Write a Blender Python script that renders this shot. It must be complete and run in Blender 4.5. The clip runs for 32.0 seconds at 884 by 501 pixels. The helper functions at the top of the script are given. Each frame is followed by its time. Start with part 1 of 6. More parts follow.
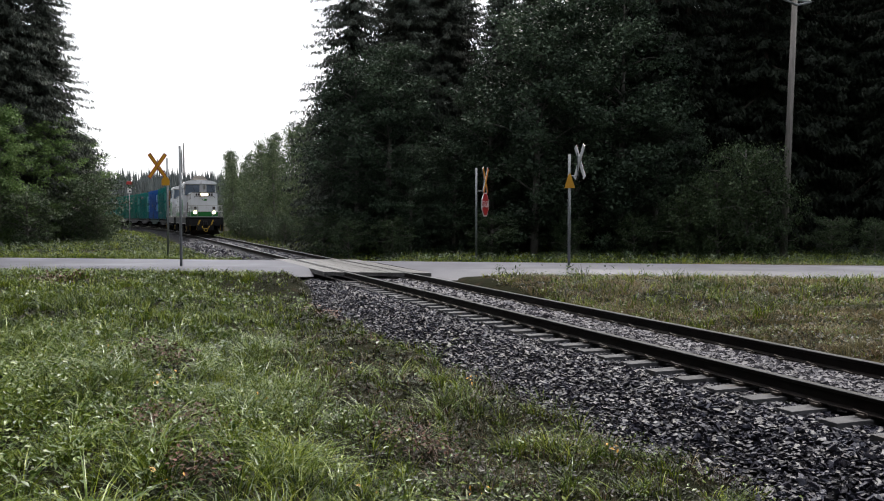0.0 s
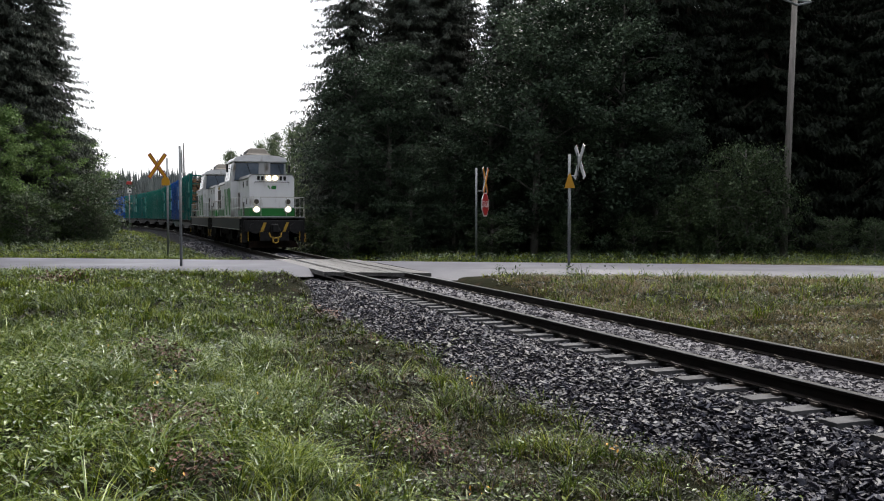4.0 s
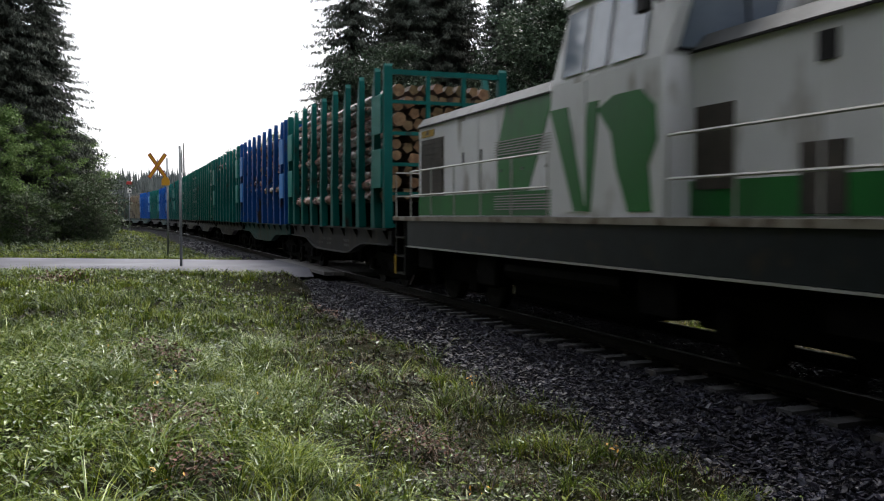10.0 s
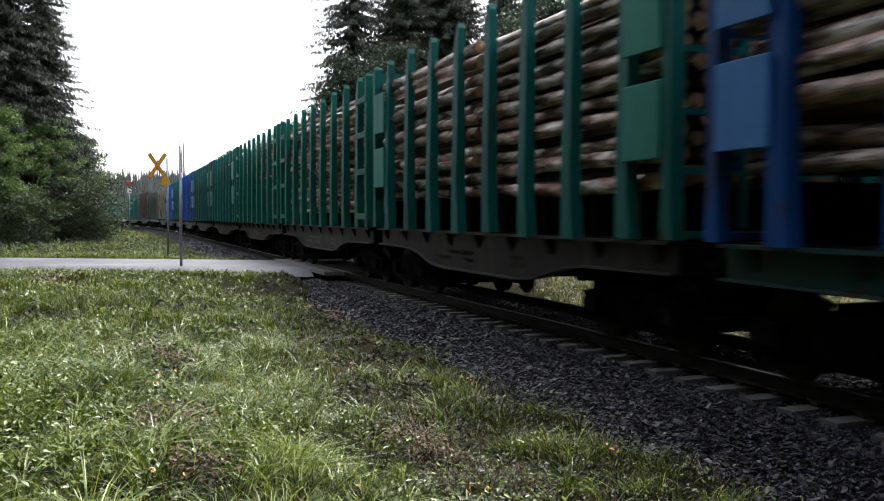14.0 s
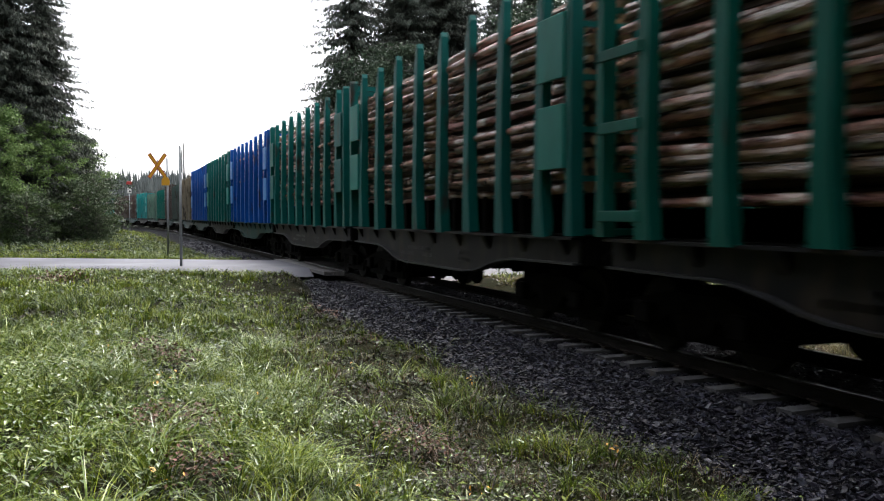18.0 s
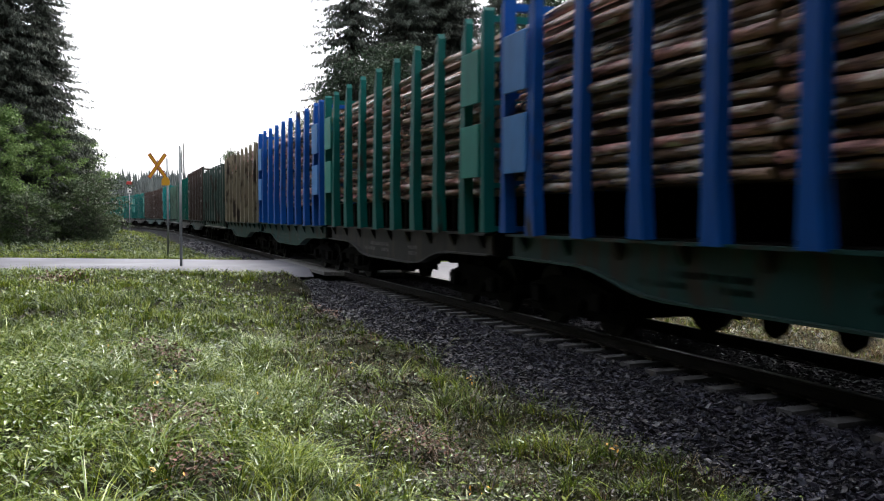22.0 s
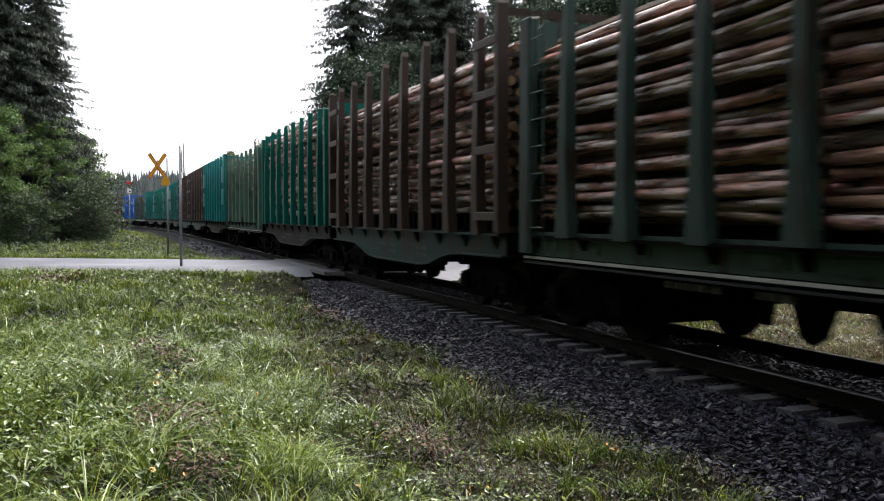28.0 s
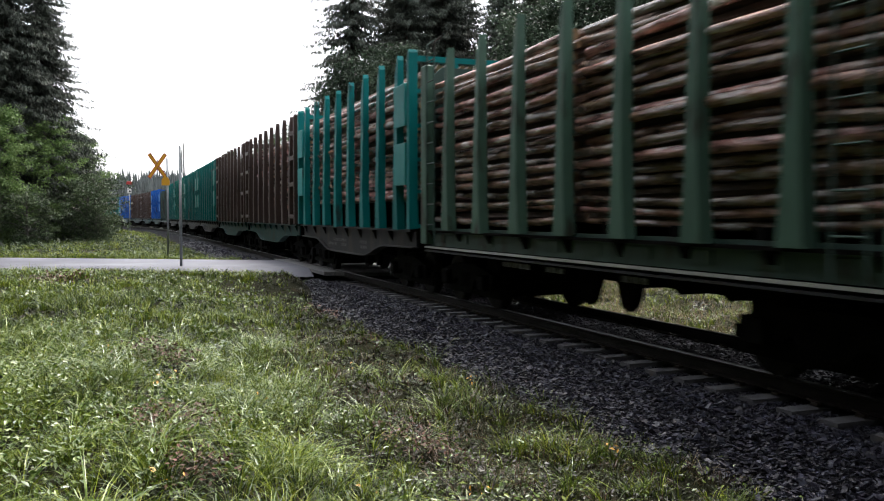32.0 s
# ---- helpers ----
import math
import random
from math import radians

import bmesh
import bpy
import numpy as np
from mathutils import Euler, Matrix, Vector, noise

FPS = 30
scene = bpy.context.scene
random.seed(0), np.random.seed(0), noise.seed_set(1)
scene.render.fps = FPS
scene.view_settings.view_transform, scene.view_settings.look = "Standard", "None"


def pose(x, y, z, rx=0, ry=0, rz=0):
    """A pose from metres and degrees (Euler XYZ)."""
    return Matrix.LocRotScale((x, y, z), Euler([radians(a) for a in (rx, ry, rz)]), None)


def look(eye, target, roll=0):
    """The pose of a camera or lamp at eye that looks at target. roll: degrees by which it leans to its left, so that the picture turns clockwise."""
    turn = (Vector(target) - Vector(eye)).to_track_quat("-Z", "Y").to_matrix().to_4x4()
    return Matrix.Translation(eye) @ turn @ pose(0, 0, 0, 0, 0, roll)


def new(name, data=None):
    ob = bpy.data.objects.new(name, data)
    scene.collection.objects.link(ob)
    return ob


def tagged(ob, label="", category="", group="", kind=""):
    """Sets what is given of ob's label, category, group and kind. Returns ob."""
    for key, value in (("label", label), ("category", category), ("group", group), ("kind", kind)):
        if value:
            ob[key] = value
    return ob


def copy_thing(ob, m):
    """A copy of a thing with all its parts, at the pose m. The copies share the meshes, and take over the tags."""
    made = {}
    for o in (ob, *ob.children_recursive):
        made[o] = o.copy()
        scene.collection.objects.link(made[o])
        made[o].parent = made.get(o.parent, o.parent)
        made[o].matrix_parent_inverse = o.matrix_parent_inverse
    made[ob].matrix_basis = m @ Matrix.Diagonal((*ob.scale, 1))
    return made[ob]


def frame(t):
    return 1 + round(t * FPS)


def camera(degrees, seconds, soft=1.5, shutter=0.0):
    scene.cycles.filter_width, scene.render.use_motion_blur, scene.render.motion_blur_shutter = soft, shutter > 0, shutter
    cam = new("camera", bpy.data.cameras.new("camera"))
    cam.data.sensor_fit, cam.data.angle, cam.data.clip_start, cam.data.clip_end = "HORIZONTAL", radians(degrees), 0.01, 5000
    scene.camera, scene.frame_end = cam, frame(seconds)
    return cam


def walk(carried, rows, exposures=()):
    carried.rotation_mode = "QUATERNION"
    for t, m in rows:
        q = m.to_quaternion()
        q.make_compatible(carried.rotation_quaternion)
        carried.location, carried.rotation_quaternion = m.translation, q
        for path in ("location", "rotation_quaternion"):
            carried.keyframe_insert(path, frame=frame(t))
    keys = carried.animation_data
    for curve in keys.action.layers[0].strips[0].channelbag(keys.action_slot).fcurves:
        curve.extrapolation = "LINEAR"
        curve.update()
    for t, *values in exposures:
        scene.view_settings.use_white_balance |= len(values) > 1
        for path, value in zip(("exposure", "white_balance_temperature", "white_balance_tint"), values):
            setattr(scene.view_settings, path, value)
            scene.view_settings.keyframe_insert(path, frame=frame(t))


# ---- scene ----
cam = camera(53.37, 32.0, soft=1.1, shutter=0.5)
EYE = pose(-7.5, 0.0, 1.707, 90 - 2.313, 0, -20.85)
walk(cam, [(0.0, EYE), (32.0, EYE)], exposures=[(0.0, 0.68), (6.0, 0.71), (8.0, 0.74), (9.0, 0.52), (10.0, 0.78), (12.0, 1.04), (13.5, 1.31), (16.0, 1.33), (32.0, 1.35)])

# ---- world and sun: bright overcast evening ----
SUN_ELEV, SUN_AZ = radians(60), radians(36)
world = bpy.data.worlds.new("sky")
scene.world = world
world.use_nodes = True
wn, wl = world.node_tree.nodes, world.node_tree.links
sky = wn.new("ShaderNodeTexSky")
sky.sky_type, sky.sun_disc, sky.sun_elevation, sky.sun_rotation = "NISHITA", False, SUN_ELEV, SUN_AZ
sky.air_density, sky.dust_density, sky.ozone_density = 1.0, 4.0, 1.0
grey = wn.new("ShaderNodeHueSaturation")
grey.inputs["Saturation"].default_value = 0.42
wl.new(sky.outputs[0], grey.inputs["Color"])
cloud = wn.new("ShaderNodeMix")
cloud.data_type = "RGBA"
cloud.inputs[0].default_value = 0.6
cloud.inputs[7].default_value = (6.5, 6.6, 6.9, 1)
wl.new(grey.outputs[0], cloud.inputs[6])
wn["Background"].inputs["Strength"].default_value = 0.156
wl.new(cloud.outputs[2], wn["Background"].inputs["Color"])
sun_lamp = bpy.data.lights.new("sun", "SUN")
sun_lamp.energy, sun_lamp.angle, sun_lamp.color = 2.9, radians(26), (1.0, 0.95, 0.88)
sun = new("sun", sun_lamp)
sun.matrix_world = look((math.sin(SUN_AZ) * 60, math.cos(SUN_AZ) * 60, 60 * math.tan(SUN_ELEV)), (0, 0, 0))


# ---- materials ----
def surf(name, c1, c2, scale=6.0, rough=0.7, bump=0.0, bscale=40.0, metal=0.0, vary=0.0, wear=None, stretch=(1, 1, 1), island=False,
         translucent=0.0, coords="Object", bdist=0.02, spec=0.5):
    m = bpy.data.materials.new(name)
    m.use_nodes = True
    n, l = m.node_tree.nodes, m.node_tree.links
    b = n["Principled BSDF"]
    b.inputs["Roughness"].default_value, b.inputs["Metallic"].default_value, b.inputs["Specular IOR Level"].default_value = rough, metal, spec
    tc, mp = n.new("ShaderNodeTexCoord"), n.new("ShaderNodeMapping")
    mp.inputs["Scale"].default_value = stretch
    l.new(tc.outputs[coords], mp.inputs["Vector"])
    if coords == "Object":
        oi, vm = n.new("ShaderNodeObjectInfo"), n.new("ShaderNodeVectorMath")
        vm.operation = "SCALE"
        vm.inputs[0].default_value = (37.0, 53.0, 71.0)
        l.new(oi.outputs["Random"], vm.inputs["Scale"])
        l.new(vm.outputs[0], mp.inputs["Location"])
    t = n.new("ShaderNodeTexNoise")
    t.inputs["Scale"].default_value, t.inputs["Detail"].default_value, t.inputs["Roughness"].default_value = scale, 6.0, 0.65
    l.new(mp.outputs[0], t.inputs["Vector"])
    ramp = n.new("ShaderNodeValToRGB")
    ramp.color_ramp.elements[0].position, ramp.color_ramp.elements[1].position = 0.35, 0.65
    ramp.color_ramp.elements[0].color, ramp.color_ramp.elements[1].color = (*c1, 1), (*c2, 1)
    l.new(t.outputs[0], ramp.inputs[0])
    out = ramp.outputs[0]
    if wear:
        wc, ws, wt = wear
        t2, r2, mx = n.new("ShaderNodeTexNoise"), n.new("ShaderNodeValToRGB"), n.new("ShaderNodeMix")
        t2.inputs["Scale"].default_value, t2.inputs["Detail"].default_value = ws, 8.0
        r2.color_ramp.elements[0].position, r2.color_ramp.elements[1].position = wt, min(wt + 0.12, 1)
        l.new(mp.outputs[0], t2.inputs["Vector"])
        l.new(t2.outputs[0], r2.inputs[0])
        mx.data_type = "RGBA"
        mx.inputs[7].default_value = (*wc, 1)
        l.new(r2.outputs[0], mx.inputs[0])
        l.new(out, mx.inputs[6])
        out = mx.outputs[2]
    if vary:
        src = n.new("ShaderNodeNewGeometry").outputs["Random Per Island"] if island else n.new("ShaderNodeObjectInfo").outputs["Random"]
        hs, mr, mr2 = n.new("ShaderNodeHueSaturation"), n.new("ShaderNodeMapRange"), n.new("ShaderNodeMapRange")
        mr.inputs[3].default_value, mr.inputs[4].default_value = 1 - vary, 1 + vary
        mr2.inputs[3].default_value, mr2.inputs[4].default_value = 0.5 + 0.05 * vary, 0.5 - 0.05 * vary
        l.new(src, mr.inputs[0])
        l.new(src, mr2.inputs[0])
        l.new(mr.outputs[0], hs.inputs["Value"])
        l.new(mr2.outputs[0], hs.inputs["Hue"])
        l.new(out, hs.inputs["Color"])
        out = hs.outputs[0]
    l.new(out, b.inputs["Base Color"])
    if bump:
        t3, bp = n.new("ShaderNodeTexNoise"), n.new("ShaderNodeBump")
        t3.inputs["Scale"].default_value, t3.inputs["Detail"].default_value = bscale, 4.0
        bp.inputs["Strength"].default_value, bp.inputs["Distance"].default_value = bump, bdist
        l.new(mp.outputs[0], t3.inputs["Vector"])
        l.new(t3.outputs[0], bp.inputs["Height"])
        l.new(bp.outputs[0], b.inputs["Normal"])
    if translucent:
        tr, sh = n.new("ShaderNodeBsdfTranslucent"), n.new("ShaderNodeMixShader")
        sh.inputs[0].default_value = translucent
        l.new(out, tr.inputs["Color"])
        l.new(b.outputs[0], sh.inputs[1])
        l.new(tr.outputs[0], sh.inputs[2])
        l.new(sh.outputs[0], n["Material Output"].inputs["Surface"])
    return m


def glow(name, colour, strength):
    m = bpy.data.materials.new(name)
    m.use_nodes = True
    b = m.node_tree.nodes["Principled BSDF"]
    b.inputs["Base Color"].default_value = (*colour, 1)
    b.inputs["Emission Color"].default_value, b.inputs["Emission Strength"].default_value = (*colour, 1), strength
    return m


M = {}
# soil taken to near black: shade between the blades is in its colour
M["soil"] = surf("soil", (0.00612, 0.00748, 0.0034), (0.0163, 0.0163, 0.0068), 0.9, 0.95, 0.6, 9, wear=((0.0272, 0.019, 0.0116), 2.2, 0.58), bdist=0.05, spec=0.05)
M["asphalt"] = surf("wet_asphalt", (0.0626, 0.0638, 0.0813), (0.0938, 0.0948, 0.117), 0.7, 0.56, 0.12, 120, wear=((0.128, 0.128, 0.15), 0.35, 0.55), bdist=0.004, spec=0.24)
# nearly black: the shade between the loose stones is put into the bed's colour
M["bed"] = surf("ballast_bed", (0.00408, 0.00408, 0.00544), (0.0116, 0.0112, 0.015), 18, 0.9, 0.8, 22, bdist=0.05, spec=0.15)
M["stone"] = surf("ballast_stone", (0.00952, 0.00938, 0.015), (0.0326, 0.0316, 0.0496), 7, 0.42, 0.4, 30, vary=0.62, island=True, spec=0.26)
M["stone_pale"] = surf("ballast_stone_pale", (0.036, 0.034, 0.042), (0.112, 0.106, 0.124), 7, 0.55, 0.4, 30, vary=0.5, island=True, spec=0.28)
M["stone_one"] = surf("ballast_stone_single", (0.00952, 0.00938, 0.015), (0.0367, 0.0354, 0.0544), 7, 0.42, 0.4, 30, vary=0.62, spec=0.26)
# rust taken to near black: the deep shadow on the rail sides is painted in
M["rail"] = surf("rusty_shadowed_rail", (0.00544, 0.00442, 0.00408), (0.0122, 0.00816, 0.0068), 9, 0.65, 0.3, 60, wear=((0.0109, 0.00816, 0.00748), 3, 0.5), spec=0.12)
M["railhead"] = surf("worn_steel", (0.136, 0.133, 0.129), (0.204, 0.201, 0.197), 3, 0.3, metal=0.85, stretch=(1, 0.05, 1))
M["concrete"] = surf("sleeper_concrete", (0.0488, 0.0488, 0.0538), (0.08, 0.0795, 0.0863), 5, 0.85, 0.3, 50, vary=0.18, wear=((0.0876, 0.0751, 0.0626), 4, 0.6))
M["clip"] = surf("clip_steel", (0.0204, 0.0136, 0.0109), (0.0408, 0.0272, 0.0204), 20, 0.6)
M["plank"] = surf("weathered_plank", (0.0612, 0.0598, 0.0612), (0.129, 0.126, 0.126), 3, 0.5, 0.4, 30, vary=0.2, stretch=(6, 0.5, 6))
M["galv"] = surf("galvanised_steel", (0.15, 0.163, 0.177), (0.231, 0.245, 0.258), 12, 0.45, metal=0.55)
M["pole_wood"] = surf("weathered_pole_wood", (0.102, 0.0952, 0.0884), (0.184, 0.17, 0.16), 3, 0.85, 0.4, 20, stretch=(5, 5, 0.3))
M["yellow"] = surf("sign_yellow", (0.51, 0.245, 0.0136), (0.558, 0.286, 0.0204), 4, 0.45)
M["red"] = surf("sign_red", (0.286, 0.0102, 0.0102), (0.34, 0.0136, 0.0136), 4, 0.4)
M["signwhite"] = surf("sign_white", (0.49, 0.49, 0.476), (0.558, 0.558, 0.544), 4, 0.4)
M["signback"] = surf("sign_back_aluminium", (0.422, 0.435, 0.462), (0.53, 0.544, 0.571), 5, 0.4)
M["bark"] = surf("spruce_bark", (0.0163, 0.0129, 0.0109), (0.0374, 0.0292, 0.0238), 5, 0.95, 0.8, 14, stretch=(3, 3, 0.6), spec=0.1)
M["greybark"] = surf("alder_bark", (0.068, 0.0646, 0.0578), (0.129, 0.122, 0.112), 5, 0.9, 0.6, 14, stretch=(3, 3, 0.6))
# brighter copy of the spruce needles: light on the open edge is painted in
M["needle_lit"] = surf("lit_spruce_needles", (0.034, 0.0435, 0.034), (0.0714, 0.083, 0.066), 0.8, 0.6, vary=0.5, island=True, spec=0.2, wear=((0.0408, 0.0435, 0.034), 0.5, 0.55))
# near-black copy: the wood's inner shade is put into the needle colour
M["needle"] = surf("shaded_spruce_needles", (0.00476, 0.00816, 0.0051), (0.0129, 0.0184, 0.0109), 0.8, 0.65, vary=0.4, island=True, spec=0.14)
M["leaf"] = surf("alder_leaves", (0.00952, 0.0204, 0.0122), (0.0626, 0.0952, 0.0571), 0.8, 0.5, vary=0.24, island=True, translucent=0.15, spec=0.2)
M["willow"] = surf("willow_leaves", (0.0231, 0.0422, 0.019), (0.0612, 0.0918, 0.0408), 0.7, 0.5, vary=0.45, spec=0.2, island=True, translucent=0.18)
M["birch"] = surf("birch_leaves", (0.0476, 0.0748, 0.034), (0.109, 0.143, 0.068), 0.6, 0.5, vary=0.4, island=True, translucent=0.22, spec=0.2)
# brighter copy of the birch leaves, lifted for trees that stand in shade
M["birch_lifted"] = surf("brightened_birch_leaves", (0.062, 0.118, 0.036), (0.165, 0.245, 0.08), 0.6, 0.5, vary=0.3, island=True, translucent=0.22, spec=0.2)
# paler and greyer than near needles: distance haze is put into the colour
M["far"] = surf("hazed_far_conifers", (0.051, 0.0612, 0.0598), (0.0816, 0.0918, 0.0884), 0.06, 0.9, vary=0.3, island=True)
M["grass"] = surf("wet_grass", (0.0306, 0.0612, 0.00367), (0.133, 0.194, 0.009), 0.8, 0.44, vary=0.85, island=True, translucent=0.16, spec=0.28, wear=((0.135, 0.116, 0.0428), 0.8, 0.7))
M["dry"] = surf("dry_grass", (0.13, 0.105, 0.043), (0.225, 0.178, 0.085), 0.6, 0.6, vary=0.5, island=True, translucent=0.25, wear=((0.0748, 0.0884, 0.0272), 0.5, 0.5))
M["sedge"] = surf("dull_sedge", (0.00816, 0.0112, 0.00286), (0.0286, 0.0251, 0.00848), 0.6, 0.45, vary=0.7, island=True, translucent=0.25, wear=((0.0741, 0.0393, 0.0162), 0.9, 0.6))
M["stencil"] = surf("grimy_stencil_white", (0.0136, 0.0136, 0.015), (0.109, 0.109, 0.112), 6, 0.6)
M["grass_wet"] = surf("long_wet_grass", (0.045, 0.0846, 0.0045), (0.135, 0.203, 0.0108), 0.8, 0.3, vary=0.6, island=True, translucent=0.14, spec=0.5)
M["litter"] = surf("wet_leaf_litter", (0.0144, 0.0128, 0.0136), (0.064, 0.0544, 0.0512), 3, 0.4, vary=0.6, island=True, spec=0.4)
M["herb"] = surf("wet_herb_leaves", (0.0459, 0.0826, 0.011), (0.116, 0.171, 0.0293), 1.2, 0.3, vary=0.55, island=True, translucent=0.2, spec=0.34)
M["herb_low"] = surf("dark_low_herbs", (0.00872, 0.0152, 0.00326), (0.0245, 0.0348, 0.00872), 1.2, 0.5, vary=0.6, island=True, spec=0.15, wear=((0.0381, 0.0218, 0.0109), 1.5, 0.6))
M["rust_herb"] = surf("withered_brown_herbs", (0.0408, 0.017, 0.00884), (0.102, 0.0449, 0.0231), 2, 0.7, vary=0.4, island=True)


def paint(name, c, dirt=0.54, rough=0.5):
    d = tuple(v * 0.72 for v in c)
    return surf(name, d, c, 1.4, rough, 0.08, 25, wear=((0.03, 0.024, 0.02), 2.6, dirt), stretch=(1, 1, 0.35), spec=0.13)


M["wgreen"] = paint("wagon_green_paint", (0.00156, 0.0998, 0.0905), 0.60)
M["wgreen_pale"] = paint("wagon_green_faded", (0.0172, 0.199, 0.168), 0.66)
M["wblue"] = paint("wagon_blue_paint", (0.00312, 0.0718, 0.328), 0.60)
M["wblue_dull"] = paint("wagon_blue_sooty", (0.0039, 0.0546, 0.226), 0.56)
M["wblue_pale"] = paint("wagon_blue_faded", (0.0624, 0.211, 0.515), 0.66)
M["wbright"] = paint("wagon_bright_green_paint", (0.00156, 0.0998, 0.078), 0.62)
M["wteal"] = paint("wagon_teal_paint", (0.00312, 0.172, 0.172), 0.62)
M["wteal_pale"] = paint("wagon_teal_faded", (0.0312, 0.265, 0.257), 0.66)
M["wbrown"] = paint("wagon_brown_paint", (0.0484, 0.0328, 0.0281), 0.58)
M["wbrown_pale"] = paint("wagon_brown_faded", (0.078, 0.0585, 0.0507), 0.60)
M["wbeige"] = paint("wagon_beige_paint", (0.187, 0.164, 0.117), 0.55)
M["wgrey"] = paint("wagon_grey_green_paint", (0.039, 0.0663, 0.0585), 0.52)
M["wgrey_pale"] = paint("wagon_grey_green_faded", (0.0546, 0.0936, 0.0819), 0.56)
M["wpale"] = paint("wagon_light_green_paint", (0.078, 0.148, 0.113), 0.58)
M["sill_grey"] = paint("sill_grime", (0.0109, 0.011, 0.0143), 0.50, 0.5)
M["sill_green"] = paint("sill_green_grime", (0.0102, 0.0476, 0.0492), 0.50, 0.45)
# flanges paler than their sills: light caught on the edge is painted in
M["flange_grey"] = paint("sill_flange_lit_grey", (0.0347, 0.0359, 0.0408), 0.56, 0.42)
M["flange_green"] = paint("sill_flange_lit_green", (0.0204, 0.051, 0.051), 0.56, 0.42)
# gear grime taken to near black: shade under the train is in the colour
M["under"] = surf("shaded_running_gear_grime", (0.002, 0.002, 0.002), (0.006, 0.0055, 0.005), 6, 0.9, 0.3, 30, spec=0.05)
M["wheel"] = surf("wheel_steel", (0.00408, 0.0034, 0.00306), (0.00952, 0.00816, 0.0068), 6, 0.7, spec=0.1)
M["log"] = surf("pine_bark_log", (0.0264, 0.0114, 0.00968), (0.475, 0.277, 0.22), 3.4, 0.25, 0.9, 14, vary=0.6, stretch=(2.5, 0.5, 2.5), wear=((0.616, 0.554, 0.546), 2.2, 0.56), spec=0.8)
M["log_dark"] = surf("dark_bark_log", (0.022, 0.0123, 0.0106), (0.29, 0.176, 0.141), 2.6, 0.26, 0.9, 12, vary=0.6, stretch=(2.5, 0.6, 2.5), wear=((0.528, 0.493, 0.493), 2.0, 0.54), spec=0.8)
# core bark darker than the side logs: shade in the gaps is painted in
M["log_bulk"] = surf("shaded_pine_bark_stack", (0.028, 0.018, 0.013), (0.12, 0.08, 0.058), 3.5, 0.8, 0.5, 16, vary=0.4, island=True, stretch=(2.5, 0.5, 2.5))
M["butt"] = surf("sawn_log_end", (0.125, 0.0663, 0.0312), (0.281, 0.172, 0.0858), 6, 0.75, vary=0.3, island=True)
M["lwhite"] = surf("loco_white_paint", (0.66, 0.67, 0.70), (0.73, 0.74, 0.77), 1.2, 0.34, 0.05, 20, wear=((0.244, 0.222, 0.2), 1.8, 0.58), stretch=(1, 1, 0.35))
M["lgreen"] = surf("loco_green_paint", (0.00544, 0.129, 0.0204), (0.00816, 0.177, 0.0286), 1.4, 0.38, wear=((0.0204, 0.0612, 0.0204), 2.0, 0.62), stretch=(1, 1, 0.45))
M["lbeige"] = surf("rusty_beige_edge", (0.204, 0.177, 0.143), (0.313, 0.286, 0.245), 3, 0.6, wear=((0.0952, 0.0578, 0.034), 2.5, 0.52))
M["lroof"] = surf("loco_grey_roof", (0.0884, 0.0918, 0.0952), (0.15, 0.153, 0.16), 2, 0.5, wear=((0.068, 0.0646, 0.0612), 2, 0.58))
M["lsill"] = surf("loco_dark_sill", (0.007, 0.011, 0.015), (0.015, 0.021, 0.027), 2, 0.5, wear=((0.03, 0.024, 0.019), 3, 0.58), spec=0.3)
M["lbrown"] = surf("loco_grille_brown", (0.034, 0.0286, 0.0245), (0.068, 0.0578, 0.0476), 3, 0.7, 0.3, 40)
M["black"] = surf("black_paint", (0.007, 0.007, 0.008), (0.016, 0.016, 0.017), 5, 0.55, spec=0.2)
M["ochre"] = surf("hazard_yellow", (0.34, 0.204, 0.0136), (0.449, 0.286, 0.0272), 5, 0.5, wear=((0.0408, 0.034, 0.0272), 6, 0.55))
M["rust"] = surf("rusty_plow", (0.0068, 0.00476, 0.00408), (0.0177, 0.0102, 0.0068), 5, 0.8, 0.3, 30, spec=0.1)
M["rail_white"] = surf("handrail_paint", (0.34, 0.34, 0.326), (0.462, 0.462, 0.449), 5, 0.4)
M["smoke"] = surf("diesel_smoke", (0.15, 0.17, 0.204), (0.204, 0.224, 0.258), 1, 0.9, spec=0.0)
M["lamp"] = glow("lit_headlamp", (1.0, 0.78, 0.42), 9.0)
# opaque blue-grey panes: the sky's reflection is put into their base colour
M["glass"] = surf("sky_tinted_window_glass", (0.12, 0.16, 0.225), (0.2, 0.25, 0.33), 1.0, 0.06)
M["glass"].node_tree.nodes["Principled BSDF"].inputs["Specular IOR Level"].default_value = 1.0


# ---- geometry helpers ----
def box(bm, x0, x1, y0, y1, z0, z1, bevel=0.0):
    vs = [bm.verts.new((x, y, z)) for x in (x0, x1) for y in (y0, y1) for z in (z0, z1)]
    fs = [bm.faces.new([vs[i] for i in q]) for q in ((0, 1, 3, 2), (4, 6, 7, 5), (0, 4, 5, 1), (2, 3, 7, 6), (0, 2, 6, 4), (1, 5, 7, 3))]
    if bevel:
        bmesh.ops.bevel(bm, geom=list({e for f in fs for e in f.edges}), offset=bevel, segments=1, affect="EDGES")


